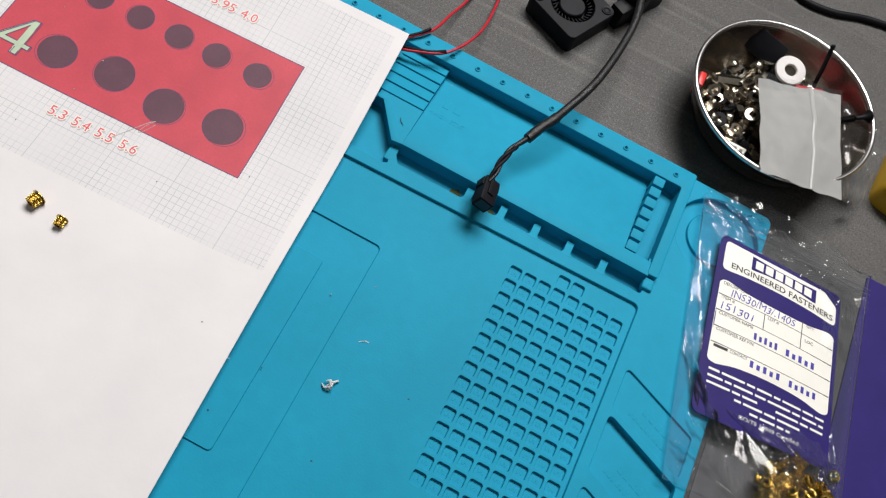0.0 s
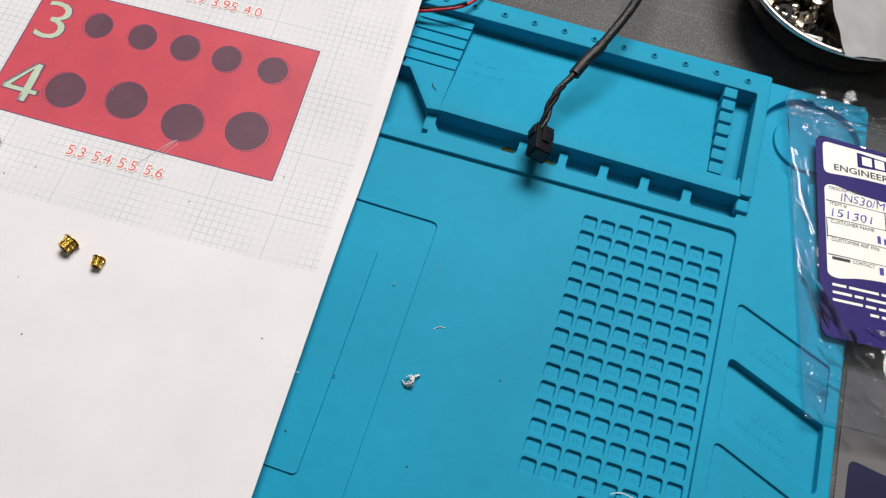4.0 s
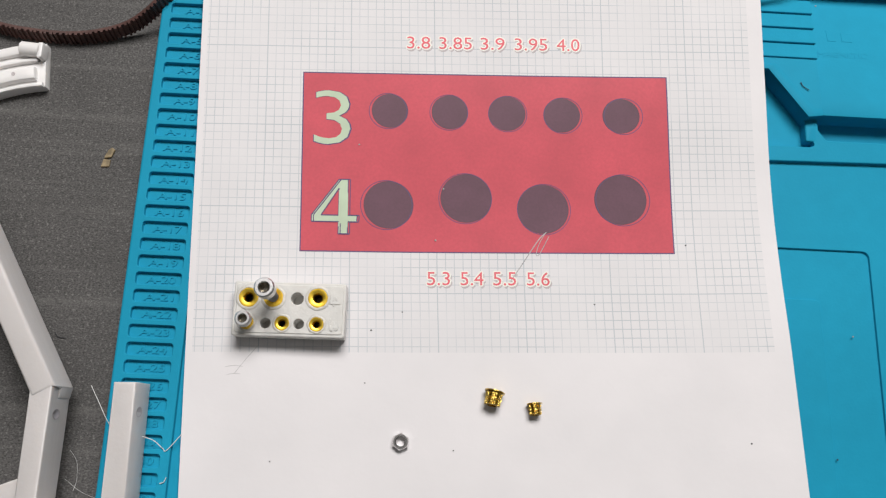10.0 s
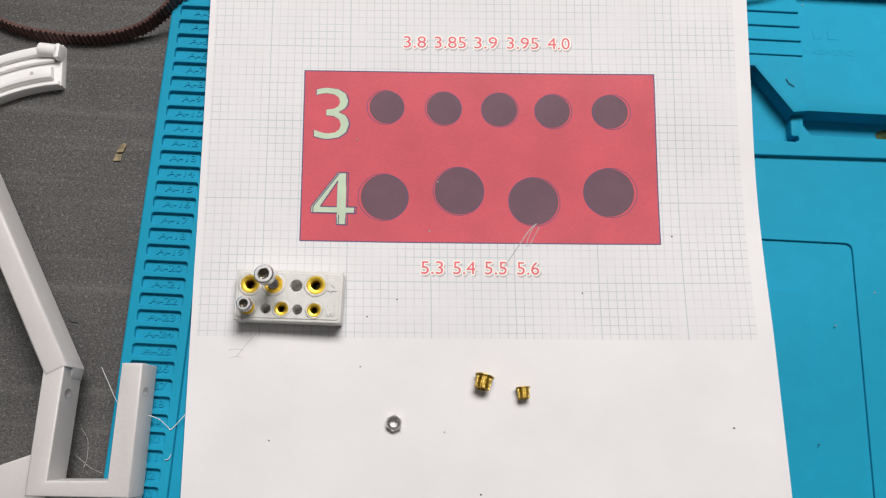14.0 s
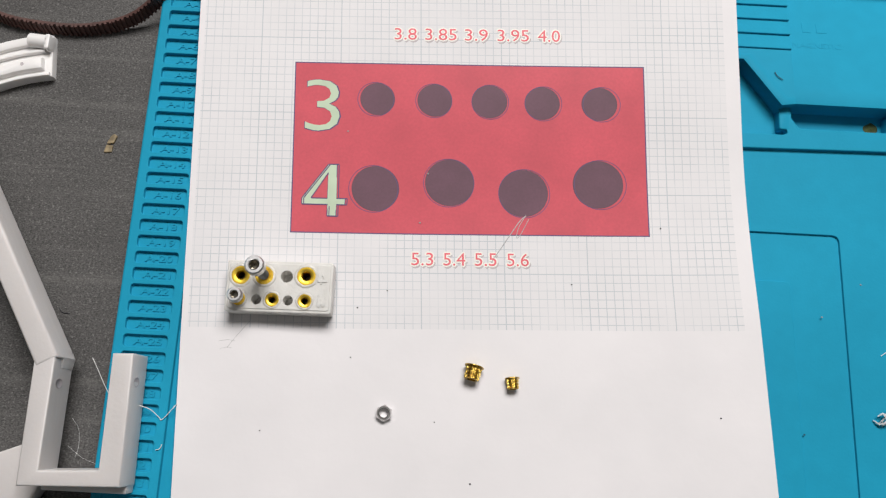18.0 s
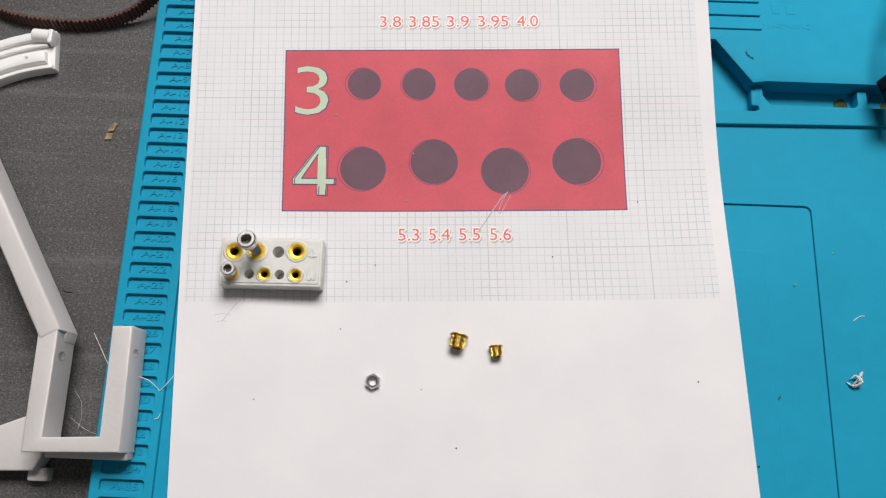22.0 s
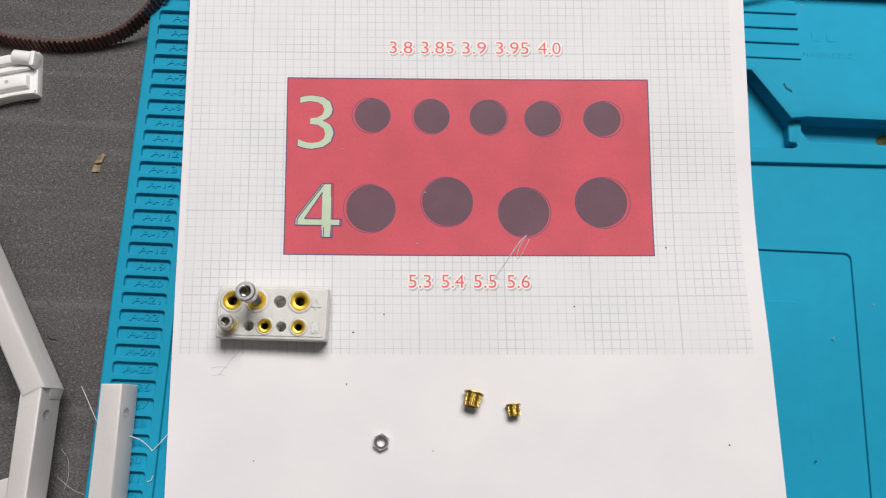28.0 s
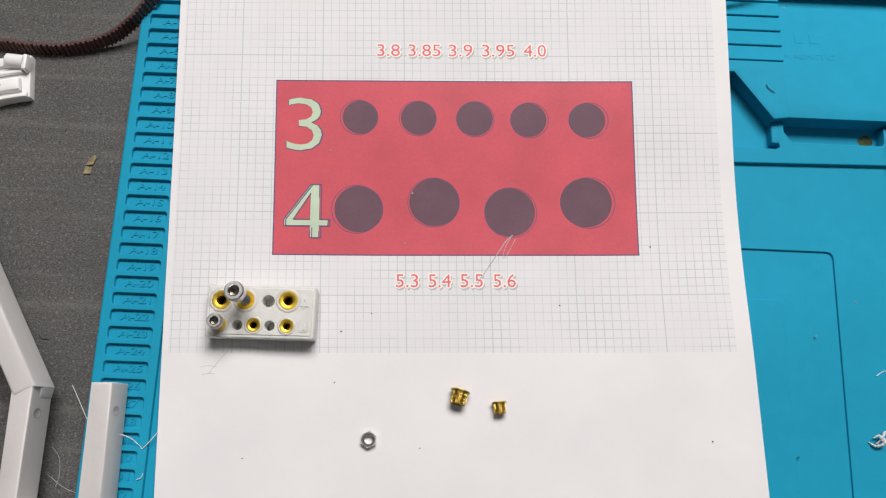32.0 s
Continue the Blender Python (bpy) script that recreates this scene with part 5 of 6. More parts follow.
# ---- loose hardware in the bowl ----
def hardware(kind):
    """One small piece of hardware at the origin, lying along x."""
    lie = Matrix.Rotation(radians(90), 4, "Y")
    if kind == "bolt":
        t = thing("loose_bolt", "steel cap bolt in the parts bowl", "bolt", "hardware in the bowl")
        bm = bmesh.new()
        lathe(bm, [(0.05, 0)] + [(1.9 - 0.25 * (i % 2), 0.3 + i * 0.45) for i in range(32)], 0, 0, 12)
        moved(bm, lie)
        part("shank", bm, M_STEEL, t, smooth=50)
        bm = bmesh.new()
        lathe(bm, [(1.5, 14.5), (3.3, 14.5), (3.5, 14.8), (3.5, 17.9), (3.1, 18.4), (1.8, 18.4), (1.8, 16.4), (0.05, 16.4)], 0, 0, 18)
        moved(bm, lie)
        part("head", bm, M_STEEL, t, smooth=40)
    elif kind == "standoff":
        t = thing("hex_standoff", "nickel hexagon standoff in the parts bowl", "standoff", "hardware in the bowl")
        bm = bmesh.new()
        prism(bm, circle(0, 0, 3.2, 6), 0, 13, 0.3, 2, True)
        moved(bm, lie)
        part("body", bm, M_STEEL, t)
        bm = bmesh.new()
        lathe(bm, [(0.05, 12.9), (1.5, 13.0), (1.5, 17.5), (1.2, 18), (0.05, 18)], 0, 0, 12)
        moved(bm, lie)
        part("stud", bm, M_STEEL, t, smooth=40)
    elif kind == "nut":
        t = thing("loose_nut", "steel nut in the parts bowl", "nut", "hardware in the bowl")
        bm = bmesh.new()
        o, i2 = circle(0, 0, 3.8, 24), circle(0, 0, 1.9, 24)
        o = [(x * (1 - 0.12 * abs(math.sin(3 * math.atan2(y, x)))), y * (1 - 0.12 * abs(math.sin(3 * math.atan2(y, x))))) for x, y in o]
        ring_strip(bm, [[(x, y, 0) for x, y in i2], [(x, y, 0) for x, y in o], [(x, y, 3) for x, y in o], [(x, y, 3) for x, y in i2], [(x, y, 0) for x, y in i2]])
        part("body", bm, M_STEEL, t)
    elif kind == "spacer":
        t = thing("round_spacer", "shiny round spacer in the parts bowl", "spacer", "hardware in the bowl")
        bm = bmesh.new()
        lathe(bm, [(2.0, 0), (3.9, 0), (4.2, 0.3), (4.2, 6.2), (3.9, 6.5), (2.0, 6.5), (2.0, 0)], 0, 0, 22)
        part("body", bm, M_STEEL, t, smooth=40)
    elif kind == "washer":
        t = thing("loose_washer", "dull steel washer in the parts bowl", "washer", "hardware in the bowl")
        bm = bmesh.new()
        lathe(bm, [(2.2, 0), (5.2, 0), (5.4, 0.4), (5.2, 0.8), (2.2, 0.8), (2.2, 0)], 0, 0, 26)
        part("body", bm, M_STEEL, t, smooth=40)
    elif kind == "grommet":
        t = thing("black_grommet", "black rubber grommet in the parts bowl", "grommet", "hardware in the bowl")
        bm = bmesh.new()
        lathe(bm, [(1.8, 0), (4.2, 0), (4.4, 1.4), (3.4, 2.2), (4.4, 3.0), (4.2, 4.4), (1.8, 4.4), (1.8, 0)], 0, 0, 20)
        part("body", bm, M_BLACK, t, smooth=50)
    else:
        t = thing("black_screw", "black screw in the parts bowl", "screw", "hardware in the bowl")
        bm = bmesh.new()
        lathe(bm, [(0.05, 0)] + [(1.4 - 0.3 * (i % 2), 0.4 + i * 0.4) for i in range(28)] + [(1.3, 12), (3.0, 12.6), (2.8, 14), (0.05, 14.4)], 0, 0, 12)
        moved(bm, lie)
        part("body", bm, M_BLACK, t, smooth=50)
    return t


rng = random.Random(7)
kinds = ["bolt", "standoff", "nut", "spacer", "washer", "grommet", "screw"]
masters = {}
for n in range(128):
    kind = kinds[(0, 1, 0, 2, 3, 0, 4, 1, 6, 0, 5, 3, 2, 1)[n % 14]]
    r, a = 34 * math.sqrt(rng.random()), rng.uniform(0, 2 * math.pi)
    x, y = r * math.cos(a), r * math.sin(a)
    if x > 14 and n % 3:
        x -= 26
    level = TABLE_Z + 5.0 + 9.5 * rng.random() * (1 - (r / 60) ** 2) + 1.5
    m = Matrix.Translation(in_place(Vector((BCX + x, BCY + y, level))) * MM) @ Euler((rng.uniform(-0.5, 0.5), rng.uniform(-0.35, 0.35), rng.uniform(0, 6.28))).to_matrix().to_4x4() @ Matrix.Translation((-0.008, 0, 0))
    if kind not in masters:
        masters[kind] = hardware(kind)
        masters[kind].matrix_basis = m
    else:
        copy_thing(masters[kind], m)

ringw = thing("white_washer", "large white plastic washer lying on the hardware", "washer", at=(426.5, 392.0, 12))
bm = bmesh.new()
lathe(bm, [(3.4, 0), (7.6, 0), (7.9, 0.4), (7.9, 1.4), (7.6, 1.8), (3.4, 1.8), (3.1, 1.4), (3.1, 0.4), (3.4, 0)], 0, 0, 40)
moved(bm, Matrix.Translation((426.5, 392.0, 12.5)) @ Matrix.Rotation(radians(12), 4, "X") @ Matrix.Scale(1.15, 4))
part("ring", bm, M_WHITE, ringw, smooth=40)
rd = thing("red_stopper", "small red plastic stopper in the parts bowl", "stopper", at=(381.5, 357, 8))
bm = bmesh.new()
box(bm, 379.6, 351.5, 4, 383.6, 361.5, 12, 0.8, 1.0)
part("shell", bm, M_REDPLASTIC, rd, smooth=40)
rd2 = thing("red_rod", "dark red plastic rod in the parts bowl", "rod", at=(440, 389, 10))
bm = bmesh.new()
tube(bm, [Vector((433, 385, 10)), Vector((449, 391, 10.5))], 2.0, 10)
part("rod", bm, M_REDWIRE, rd2, smooth=50)
strip = thing("slotted_strip", "cream slotted plastic strip in the parts bowl", "strip", at=(412, 324, 6))
bm = bmesh.new()
for k in range(5):
    box(bm, 404.5 + 3.4 * k, 322.5, 5.5, 406.0 + 3.4 * k, 327.5, 8.5, 0.2, 0.2)
box(bm, 404, 321.4, 5.5, 420, 323.0, 8.5, 0.2, 0.3)
box(bm, 404, 327.0, 5.5, 420, 328.6, 8.5, 0.2, 0.3)
part("comb", bm, M_LABELWHITE, strip)
key = thing("hex_key", "black hexagon key standing in the parts bowl", "hex key", at=(443.5, 391, 8))
bm = bmesh.new()
tube(bm, spline([(452, 388, 7.5), (445.5, 390.2, 8.2), (443.0, 391.6, 12), (440.0, 395.0, 24), (436.6, 399.2, 36)], 6), 1.35, 6)
part("shaft", bm, M_BLACK, key)
blackbox = thing("black_pad", "flat black rubber pad leaning in the parts bowl", "pad", at=(408, 402, 8))
bm = bmesh.new()
box(bm, -11, -7, -0.8, 11, 7, 0.8, 0.4, 0.6)
moved(bm, Matrix.Translation((409.5, 403.0, 10.5)) @ Matrix.Rotation(radians(-18), 4, "Z") @ Matrix.Rotation(radians(52), 4, "X"))
part("slab", bm, M_BLACK, blackbox, smooth=40)

# long black wood screw
ws = thing("wood_screw", "black wood screw with a bugle head, lying on the bowl", "screw", at=(450.5, 362.5, 17))
wm = Matrix.Translation((448.0, 361.0, 15.6)) @ Matrix.Rotation(radians(37), 4, "Z") @ Matrix.Rotation(radians(82), 4, "Y")
bm = bmesh.new()
prof = [(0.05, 0)]
for i in range(17):
    z = 1.0 + i * 1.45
    rr = min(1.35, 0.3 + z * 0.16)
    prof += [(rr * 0.85, z - 0.5), (rr * 1.45, z), (rr * 0.85, z + 0.35)]
lathe(bm, prof, 0, 0, 14)
moved(bm, wm)
part("thread", bm, M_BLACK, ws, smooth=50)
bm = bmesh.new()
lathe(bm, [(1.2, 25.5), (1.3, 29.5), (2.2, 32.0), (3.7, 33.4), (3.7, 34.0), (1.2, 34.0), (0.05, 32.6)], 0, 0, 20)
moved(bm, wm)
part("head", bm, M_BLACK, ws, smooth=40)


def patch(corners, nu, nv, height, mat, name, parent, label="", thick=0.0):
    """A soft sheet between four (x, y, z) corners (tl, tr, br, bl) with a height function of (s, t)."""
    tl, tr, br, bl = (Vector(c) for c in corners)
    bm = bmesh.new()
    g = [[bm.verts.new(tl.lerp(tr, i / nu).lerp(bl.lerp(br, i / nu), j / nv) + Vector((0, 0, height(i / nu, j / nv)))) for j in range(nv + 1)] for i in range(nu + 1)]
    for i in range(nu):
        for j in range(nv):
            f = bm.faces.new((g[i][j], g[i][j + 1], g[i + 1][j + 1], g[i + 1][j]))
            f.smooth = True
    ob = part(name, bm, mat, parent, label)
    return ob


baggie = thing("small_zip_bag", "small frosted plastic bag lying over the bowl rim", "plastic bag", at=(440, 345, 16))


def crumple(s, t, k=1.0, a=0.0):
    return k * (1.2 * noise.noise(Vector((s * 3.1 + a, t * 3.7, 0.3))) + 0.5 * noise.noise(Vector((s * 9 + a, t * 8, 1.7))))


def baggie_h(s, t):
    return crumple(s, t, 1.6) + 3.0 * math.sin(math.pi * s) * math.sin(math.pi * min(1, t * 1.1))


POUCH = [Vector(c) for c in ((408.8, 368.5, 19.5), (456.5, 387.0, 19), (472.0, 316.5, 21.0), (426.0, 307.0, 22.8))]
M_SEAM = material("bag_seam", (0.38, 0.38, 0.37), 0.4, vary=0.05, scale=60)
patch(POUCH, 30, 34, baggie_h, M_FROST, "pouch", baggie)
patch([POUCH[0].lerp(POUCH[1], 0.60), POUCH[0].lerp(POUCH[1], 0.645), POUCH[3].lerp(POUCH[2], 0.645), POUCH[3].lerp(POUCH[2], 0.60)], 3, 34,
      lambda s, t: baggie_h(0.60 + 0.045 * s, t) + 0.12 + 0.5 * math.sin(math.pi * s), M_SEAM, "seam", baggie)
patch([(408.4, 371.5, 20), (457, 391.5, 17), (459, 382.0, 17.6), (410.2, 362.5, 20.4)], 30, 5, lambda s, t: baggie_h(s, 0.02) + 1.4 + crumple(s * 3, t, 0.7), M_FILM, "clear_top", baggie)
patch([(458, 386, 17), (497, 382, 12), (492, 334, 2), (473, 324, 13)], 24, 24, lambda s, t: crumple(s, t, 3.0, 5), M_FILM, "clear_flap", baggie, "clear plastic flap")

yellow = thing("yellow_handle", "yellow plastic tool handle lying on the bench", "tool handle", at=(525, 372, TABLE_Z))
bm = bmesh.new()
prism(bm, rounded([(501, 352), (556, 340), (560, 392), (506, 396)], 8, 6), TABLE_Z, 8, 3.0, 4, True)
part("grip", bm, M_YELLOW, yellow, smooth=50)

# ---- clear zip bag of brass inserts with a printed label ----
bag = thing("fastener_bag", "clear plastic zip bag with a navy printed label", "plastic bag", at=(470, 220, 2))
BAG = [(409.0, 293.5, 2.2), (508.0, 295.5, 0.5), (524.0, 148.0, -3.0), (436.6, 141.6, 1.6)]


# long creases in the film: from (s, t) to (s, t), height, width
FOLDS = ((0.03, 0.58, 0.38, 0.97, 3.2, 0.022), (0.10, 0.66, 0.50, 0.97, 2.6, 0.02), (0.02, 0.50, 0.14, 0.78, 2.4, 0.02), (0.30, 0.72, 0.70, 0.80, 2.2, 0.018), (0.40, 0.78, 0.55, 0.98, 2.0, 0.016),
         (0.05, 0.02, 0.55, 0.05, 2.6, 0.016), (0.30, 0.0, 0.95, 0.07, 2.8, 0.016), (0.10, 0.09, 0.40, 0.12, 2.0, 0.014), (0.50, 0.10, 0.98, 0.14, 2.6, 0.016), (0.85, 0.16, 0.99, 0.30, 2.4, 0.018),
         (0.03, 0.20, 0.10, 0.46, 1.8, 0.02), (0.62, 0.72, 0.98, 0.74, 2.0, 0.016), (0.90, 0.62, 0.97, 0.95, 2.4, 0.02))
crease = random.Random(21)
for k in range(84):
    top = k < 44
    s0, t0 = crease.uniform(0.02, 0.95), crease.uniform(0.0, 0.13) if top else crease.uniform(0.70, 0.98)
    ang, run = (crease.uniform(-0.5, 0.5) if top else crease.uniform(0.2, 1.3)), crease.uniform(0.06, 0.22)
    FOLDS += ((s0, t0, s0 + run * math.cos(ang), t0 + 0.6 * run * math.sin(ang), crease.uniform(1.0, 2.8), crease.uniform(0.006, 0.012)),)


def pile(s, t):
    return 8.5 * math.exp(-(((s - 0.68) / 0.23) ** 2 + ((t - 0.86) / 0.13) ** 2))


def bag_h(s, t, k=1.0, seed=0.0):
    ridge = abs(noise.noise(Vector((s * 4.2 + t * 2.0 + seed, t * 3.1 - s * 1.5, 0.2 + seed))))
    fine = abs(noise.noise(Vector((s * 11 + seed, t * 9 - s * 4, 3.2))))
    edge = min(1.0, 6 * min(s, 1 - s, t, 1 - t) + 0.15)
    fold = 0.0
    for s0, t0, s1, t1, h, w in FOLDS:
        w *= 0.6
        dx, dy = s1 - s0, t1 - t0
        q = min(1, max(0, ((s - s0) * dx + (t - t0) * dy) / (dx * dx + dy * dy)))
        d = math.hypot(s - s0 - q * dx, (t - t0 - q * dy) * 1.5)
        if d > 3.5 * w + 0.012:
            continue
        d += 0.012 * noise.noise(Vector((s * 14, t * 14, 8)))
        fold += h * math.exp(-(d / w) ** 2) * math.sin(math.pi * (0.1 + 0.85 * q))
    return k * edge * (0.8 - 1.5 * ridge - 0.7 * fine) + (1.15 * fold if k == 1.0 and not seed else 0) + pile(s, t)


patch([(x, y, z - 1.0) for x, y, z in BAG], 44, 64, lambda s, t: 0.15 * bag_h(s, t, 1.0, 9.0) - 0.15 * pile(s, t), M_FILM, "back_film", bag)
patch([(x, y, z + 1.2) for x, y, z in BAG], 150, 220, lambda s, t: bag_h(s, t), M_FILM, "front_film", bag)
for t0 in (0.055, 0.075):
    bm = bmesh.new()
    tl, tr, br, bl = (Vector(c) for c in BAG)
    tube(bm, [tl.lerp(tr, i / 24).lerp(bl.lerp(br, i / 24), t0) + Vector((0, 0, 2.4 + 0.5 * math.sin(i * 0.8))) for i in range(25)], 0.55, 8)
    part("zip_rib", bm, M_FILM, bag, "clear zip ridge", smooth=60)
tl, tr, br, bl = (Vector(c) for c in BAG)
for a, b in ((tl, bl), (bl, br), (tr, br)):
    bm = bmesh.new()
    tube(bm, [a.lerp(b, i / 30) + Vector((0, 0, 1.0 + 0.6 * noise.noise(Vector((i * 0.4, a.x, 0))))) for i in range(31)], 0.28, 6)
    part("side_seal", bm, M_FILM, bag, smooth=60)
bm = bmesh.new()
top_edge = [tl.lerp(tr, i / 30) + Vector((0, 12.0 * math.sin(math.pi * min(1, i / 30 * 1.15)) ** 0.8 * (1 - 0.35 * i / 30) + 1.2 * noise.noise(Vector((i * 0.9, 0, 0))), 3 + 3.0 * abs(noise.noise(Vector((i * 0.5, 2, 0)))))) for i in range(31)]
low = [tl.lerp(tr, i / 30) + Vector((0, 0, 2.0)) for i in range(31)]
rows = [[bm.verts.new(a.lerp(b, k / 6) + Vector((0, 0, 1.6 * noise.noise(Vector((i * 0.45, k * 0.7, 5)))))) for k in range(7)] for i, (a, b) in enumerate(zip(top_edge, low))]
for a, b in zip(rows, rows[1:]):
    for k in range(6):
        f = bm.faces.new((a[k], a[k + 1], b[k + 1], b[k]))
        f.smooth = True
part("lip", bm, M_FILM, bag, "crinkled clear bag lip")

LABEL = [(424.5, 275.0), (496.2, 276.6), (510.6, 184.0), (438.2, 177.2)]


def lab(s, t, lift=0.0):
    """A place on the bag's label: s across, t down, 0 to 1."""
    tl, tr, br, bl = (Vector(c) for c in LABEL)
    p = tl.lerp(tr, s).lerp(bl.lerp(br, s), t)
    bow = 2.2 * math.sin(math.pi * s) * (1 - t)
    z = 3.4 + 0.9 * math.sin(2.2 * s + 0.5) * math.sin(2.6 * t + 0.4) - 3.0 * s * s
    return Vector((p.x, p.y + bow * 0.4, z + lift))


def lab_poly(outline, lift, mat, name, parent, label="", n=18):
    """A flat printed shape on the label, cut into a fine net so that it follows the bend."""
    from mathutils.geometry import delaunay_2d_cdt
    xs, ys = [p[0] for p in outline], [p[1] for p in outline]
    pts = [Vector(p) for p in outline]
    for i in range(1, n):
        for j in range(1, n):
            q = (min(xs) + (max(xs) - min(xs)) * i / n, min(ys) + (max(ys) - min(ys)) * j / n)
            if inside(q, outline):
                pts.append(Vector(q))
    ov, oe, of, *_ = delaunay_2d_cdt(pts, [], [list(range(len(outline)))], 1, 1e-6)
    bm = bmesh.new()
    vs = [bm.verts.new(lab(p.x, p.y, lift)) for p in ov]
    for f in of:
        g = bm.faces.new([vs[i] for i in f])
        g.normal_update()
        if g.normal.z < 0:
            g.normal_flip()
        g.smooth = True
    return part(name, bm, mat, parent, label)


def lab_box(s0, t0, s1, t1, r, lift, mat, name, parent, label="", n=6):
    pts = [(s0 + (s1 - s0) * x, t0 + (t1 - t0) * y) for x, y in rrect(0, 0, 1, 1, r, 5)] if r else [(s0, t0), (s1, t0), (s1, t1), (s0, t1)]
    return lab_poly(pts, lift, mat, name, parent, label, n)


def lab_text(body, s, t, width, height, mat, parent, name="letters", lift=0.16, slope=0.0, bold=0.0, hand=0.0):
    bm = text_mesh(body, 10.0, lambda x, y, z: Vector((x, y, z)), bold=bold)
    x0, x1 = min(q.co.x for q in bm.verts), max(q.co.x for q in bm.verts)
    y0, y1 = min(q.co.y for q in bm.verts), max(q.co.y for q in bm.verts)
    for q in bm.verts:
        a = (q.co.x - x0) / (x1 - x0)
        up = (q.co.y - y0) / (y1 - y0)
        q.co = lab(s + a * width + hand * (0.02 * up + 0.006 * math.sin(19 * a + 3 * up)), t + slope * a - up * height * (1 + 0.2 * hand * math.sin(31 * a)) + hand * 0.005 * math.sin(23 * a + 1), lift)
    return part(name, bm, mat, parent)


card = lab_box(0, 0, 1, 1, 0.05, 0.0, M_NAVY, "label", bag, "navy printed label with white panels", 20)
lab_poly(rounded([(0.045, 0.03), (0.045, 0.20), (0.965, 0.20), (0.965, 0.085), (0.86, 0.03)], 0.03, 4), 0.06, M_LABELWHITE, "white_panel", card)
lab_box(0.26, 0.052, 0.79, 0.132, 0, 0.12, M_NAVY, "logo_block", card, "navy logo block")
for k in range(6):
    lab_box(0.29 + 0.08 * k, 0.068, 0.352 + 0.08 * k, 0.116, 0, 0.17, M_LABELWHITE, "logo_bar", card, n=3)
lab_text("ENGINEERED FASTENERS", 0.11, 0.178, 0.83, 0.034, M_INK, card, bold=0.12)
lab_box(0.045, 0.26, 0.965, 0.725, 0.055, 0.06, M_LABELWHITE, "form_panel", card, "white form panel", 14)
for t in (0.345, 0.435, 0.525, 0.615):
    lab_box(0.05, t, 0.96, t + 0.005, 0, 0.12, M_INK, "rule", card, n=5)
for s, t0, t1 in ((0.405, 0.345, 0.435), (0.70, 0.262, 0.435)):
    lab_box(s, t0, s + 0.006, t1, 0, 0.12, M_INK, "rule", card, n=5)
for body, s, t, w in (("DESCRIPTION", 0.075, 0.287, 0.19), ("ITEM #", 0.075, 0.370, 0.10), ("LOT #", 0.435, 0.370, 0.085), ("QTY", 0.735, 0.300, 0.065), ("LOC", 0.735, 0.385, 0.065),
                      ("CUSTOMER NAME", 0.075, 0.460, 0.26), ("CUSTOMER REF P/N", 0.075, 0.550, 0.28), ("CONTACT", 0.195, 0.640, 0.13)):
    lab_text(body, s, t, w, 0.017, M_INK, card)
lab_box(0.075, 0.625, 0.18, 0.640, 0, 0.14, M_INK, "text_bar", card, n=3)
lab_text("INS30/M3/.140S", 0.14, 0.337, 0.50, 0.042, M_PEN, card, "handwriting", bold=-0.05, hand=0.45)
lab_text("151301", 0.08, 0.425, 0.24, 0.042, M_PEN, card, "handwriting", bold=-0.05, hand=0.45)
for s0, t0, s1, t1 in ((0.35, 0.475, 0.55, 0.512), (0.60, 0.478, 0.85, 0.515), (0.35, 0.63, 0.60, 0.665), (0.65, 0.635, 0.88, 0.67)):
    for k in range(5):
        a = s0 + (s1 - s0) * k / 5
        lab_box(a, t0 + 0.008 * (k % 2), a + (s1 - s0) * 0.10, t1, 0, 0.16, M_PEN, "pen_bar", card, n=2)
for s0, s1, t in ((0.07, 0.94, 0.752), (0.07, 0.94, 0.787), (0.07, 0.45, 0.822), (0.58, 0.94, 0.822), (0.28, 0.80, 0.857), (0.40, 0.70, 0.892)):
    at, k = s0, 0
    while at < s1 - 0.03:
        w = (0.11, 0.05, 0.14, 0.08, 0.17, 0.06)[(k + int(t * 100)) % 6]
        lab_box(at, t + 0.001, min(at + w, s1), t + 0.013, 0, 0.12, M_LABELWHITE, "text_bar", card, n=2)
        at += w + 0.016
        k += 1
lab_text("ISO/TS 16949 Certified", 0.33, 0.945, 0.44, 0.020, M_LABELWHITE, card)

# brass inserts inside the bag
bm = bmesh.new()
prof = [(1.05, 0), (1.75, 0), (2.0, 0.3), (2.0, 1.3), (1.55, 1.5), (1.55, 1.9), (2.0, 2.1), (2.0, 3.3), (1.6, 3.5), (1.6, 3.8), (2.15, 3.95), (2.15, 4.3), (1.6, 4.5), (1.6, 4.8), (2.2, 4.95), (2.2, 5.4), (2.0, 5.6), (1.05, 5.6), (1.05, 0)]
rows = lathe(bm, prof, 0, 0, 20)
for k, row in enumerate(rows):
    if prof[k][0] == 2.0:
        for i, v in enumerate(row):
            if i % 2:
                v.co *= 1.0
                v.co.x *= 0.88
                v.co.y *= 0.88
first = thing("brass_insert", "small knurled brass insert inside the clear bag", "threaded insert", "inserts in the bag")
part("sleeve", bm, M_KNURL, first, smooth=30)
rng = random.Random(3)
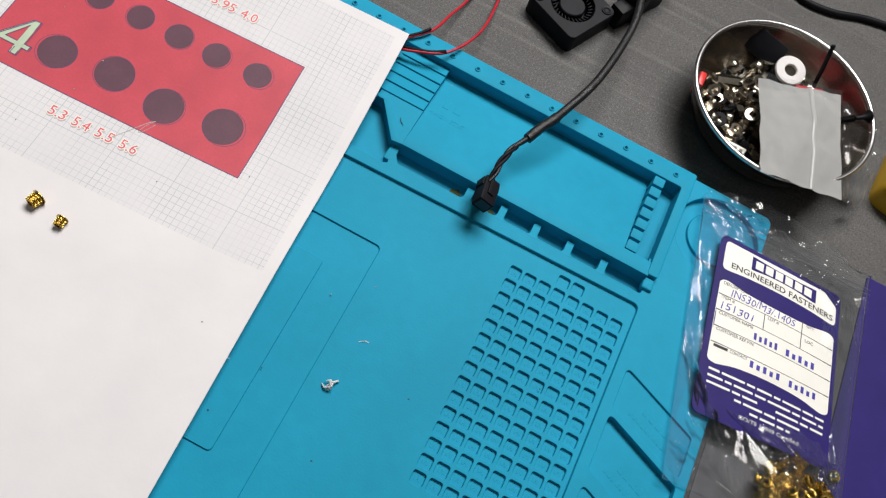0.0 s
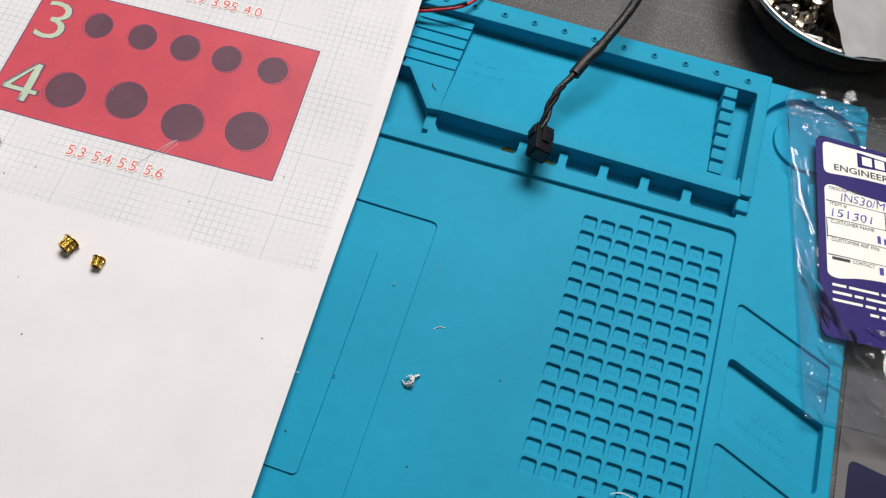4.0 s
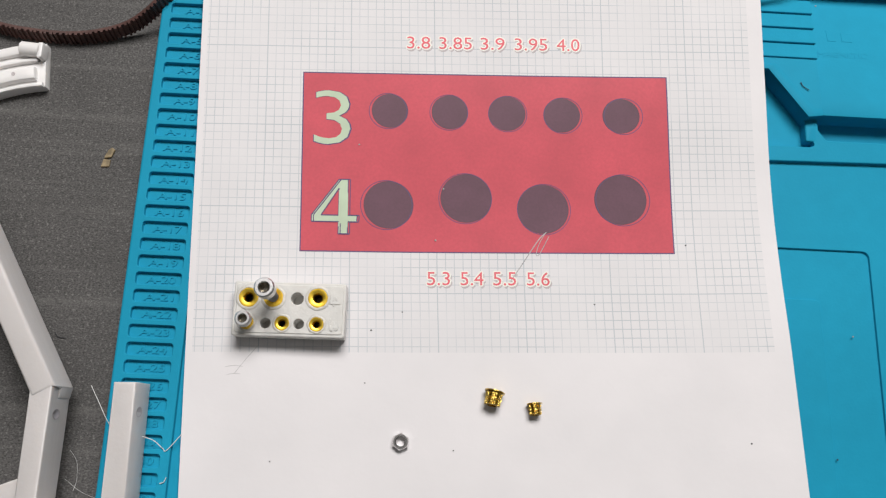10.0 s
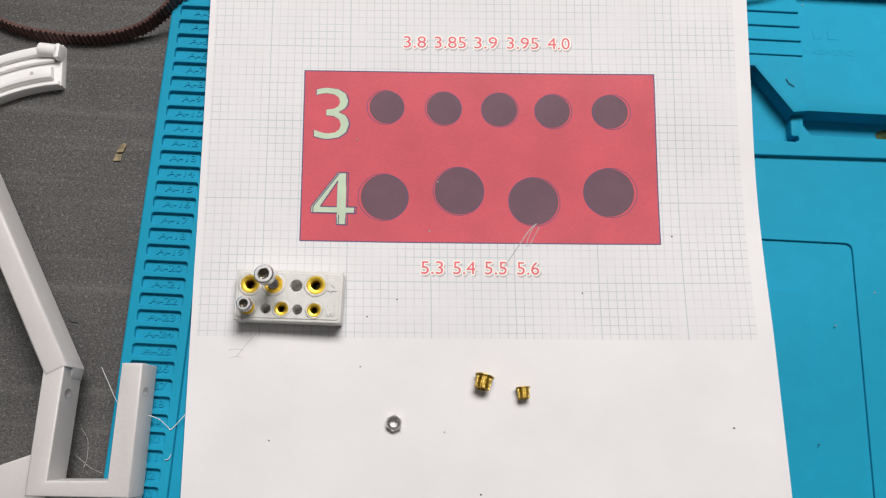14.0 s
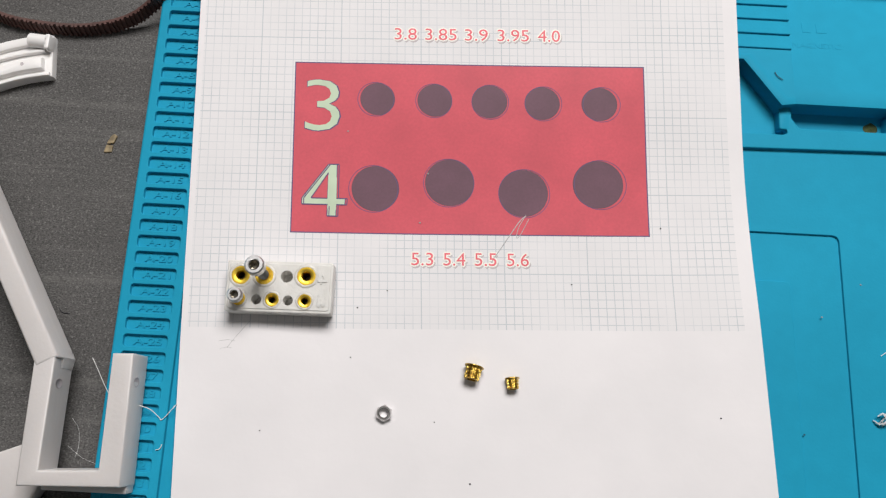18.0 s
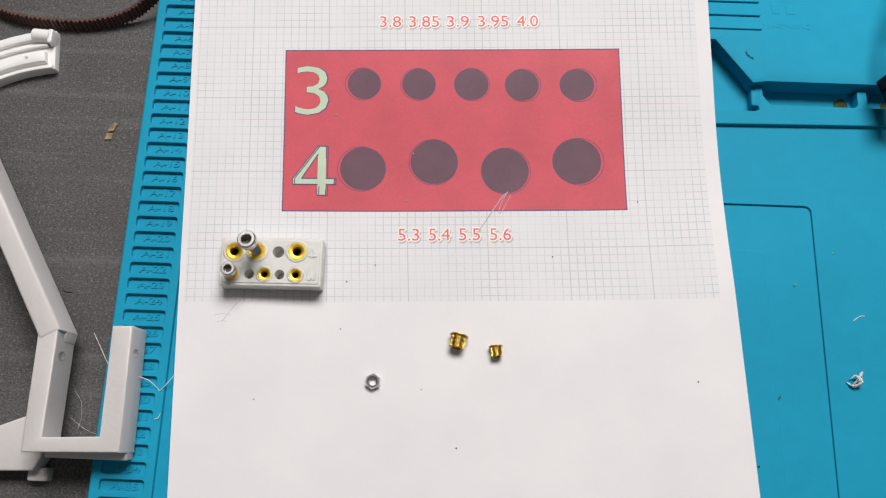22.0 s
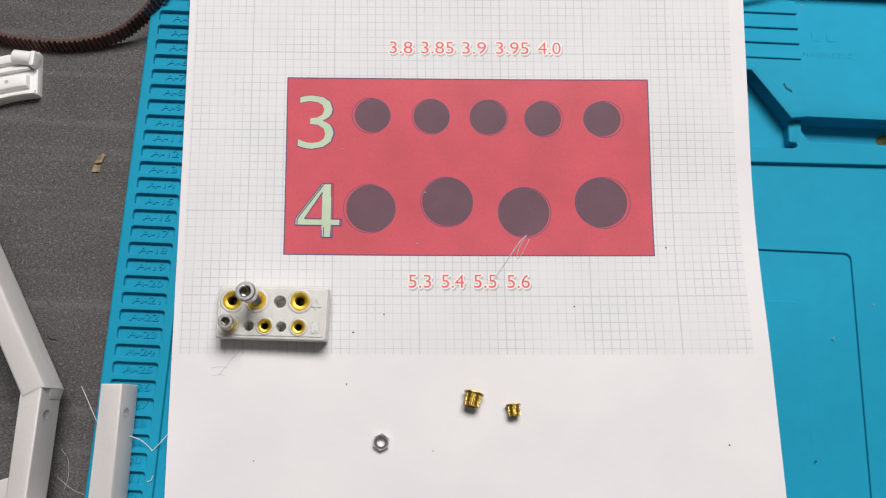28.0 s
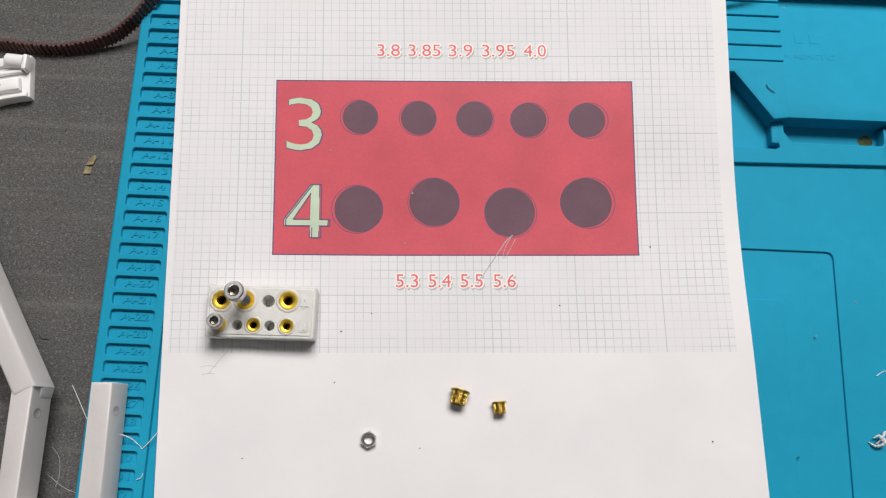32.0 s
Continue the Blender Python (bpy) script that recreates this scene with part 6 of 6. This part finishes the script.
for n in range(78):
    for _ in range(50):
        x, y = 499 + rng.gauss(0, 8.5), 164 + rng.gauss(0, 8.5)
        if 478 < x < 520 and 146 < y < 186:
            break
    h = 7.5 * math.exp(-((x - 499) / 15) ** 2 - ((y - 164) / 13) ** 2)
    z = -1.0 + h * rng.random()
    m = Matrix.Translation(in_place(Vector((x, y, z))) * MM) @ Euler((rng.uniform(0, 6.28), rng.uniform(-1.2, 1.2), rng.uniform(0, 6.28))).to_matrix().to_4x4() @ Matrix.Scale(1.1, 4)
    if n == 0:
        first.matrix_basis = m
    else:
        copy_thing(first, m)

# ---- brochure beside the mat ----
M_DEEPNAVY = material("deep_navy_print", (0.010, 0.012, 0.05), 0.55, spec=0.2, vary=0.3, scale=30)
M_GLOSS = material("grey_glossy_print", (0.15, 0.142, 0.146), 0.6, spec=0.2, vary=0.15, scale=25)
bro = thing("brochure", "glossy grey and navy printed brochure lying on the bench", "brochure", at=(520, 100, TABLE_Z))
bm = bmesh.new()
box(bm, 454.8, -60, TABLE_Z, 600, 171, TABLE_Z + 0.6, 0.1, 0.4)
part("sheet", bm, M_GLOSS, bro)
bm = bmesh.new()
prism(bm, rounded([(456, -58), (598, -58), (598, 126), (492, 126), (478, 131), (459, 134)], 3), TABLE_Z + 0.6, TABLE_Z + 0.68, 0.02, 1)
part("navy_print", bm, M_DEEPNAVY, bro, "navy printed area")
folder = thing("navy_folder", "navy blue card folder lying on the bench", "folder", at=(550, 230, TABLE_Z))
bm = bmesh.new()
box(bm, 512, 172, TABLE_Z, 600, 303, TABLE_Z + 1.2, 0.2, 0.8)
part("cover", bm, M_NAVY, folder)

# ---- tool head of a small printing machine ----
tool = thing("tool_head", "white printed tool head with blower fan and black motor", "machine part", at=(520, 110, TABLE_Z))
bm = bmesh.new()
prism(bm, rounded([(477.0, 131.0), (489, 122), (489.5, 108), (530, 70), (560, 120), (520, 158), (494, 138)], 1.5), TABLE_Z + 0.8, 9.0, 0.8, 2, True)
part("base_plate", bm, M_WHITE_SHADED, tool, smooth=40)
bm = bmesh.new()
prism(bm, rounded([(486.5, 107), (503.0, 161.5), (546, 154), (533, 94)], 2.5), 8.0, 30.0, 2.0, 3, True)
housing = part("housing", bm, M_WHITE_SHADED, tool, smooth=40)
# slots drawn as grey patches for the shade inside them
for x, y in ((500.5, 146), (496.8, 133)):
    bm = bmesh.new()
    box(bm, x, y, 29.0, x + 4.5, y + 2.2, 30.3, 0.1, 0.3)
    part("slot", bm, M_GREY_SHADE, housing)
bm = bmesh.new()
tube(bm, spline([(489, 112, 31.5), (492, 118, 33), (500, 128, 33.5), (512, 133, 33)], 8), 1.1, 8)
part("black_wire", bm, M_BLACK, tool, smooth=60)
bm = bmesh.new()
tube(bm, spline([(497, 112, 31.5), (503, 120, 33), (513, 124, 32)], 8), 1.0, 8)
part("red_wire", bm, M_REDWIRE, tool, smooth=60)
blower(Matrix.Translation((545, 112, 30)) @ Matrix.Rotation(radians(-12), 4, "Z"), size=50, h=15, parent=tool)
bm = bmesh.new()
box(bm, 572, 90, TABLE_Z + 0.8, 612, 132, 32, 1.0, 3)
part("motor", bm, M_BLACK, tool, "black stepper motor", smooth=40)
bm = bmesh.new()
box(bm, 528, 138, 30, 558, 166, 36, 0.6, 3)
part("duct", bm, M_NAVYPLASTIC, tool, "navy printed air duct", smooth=40)
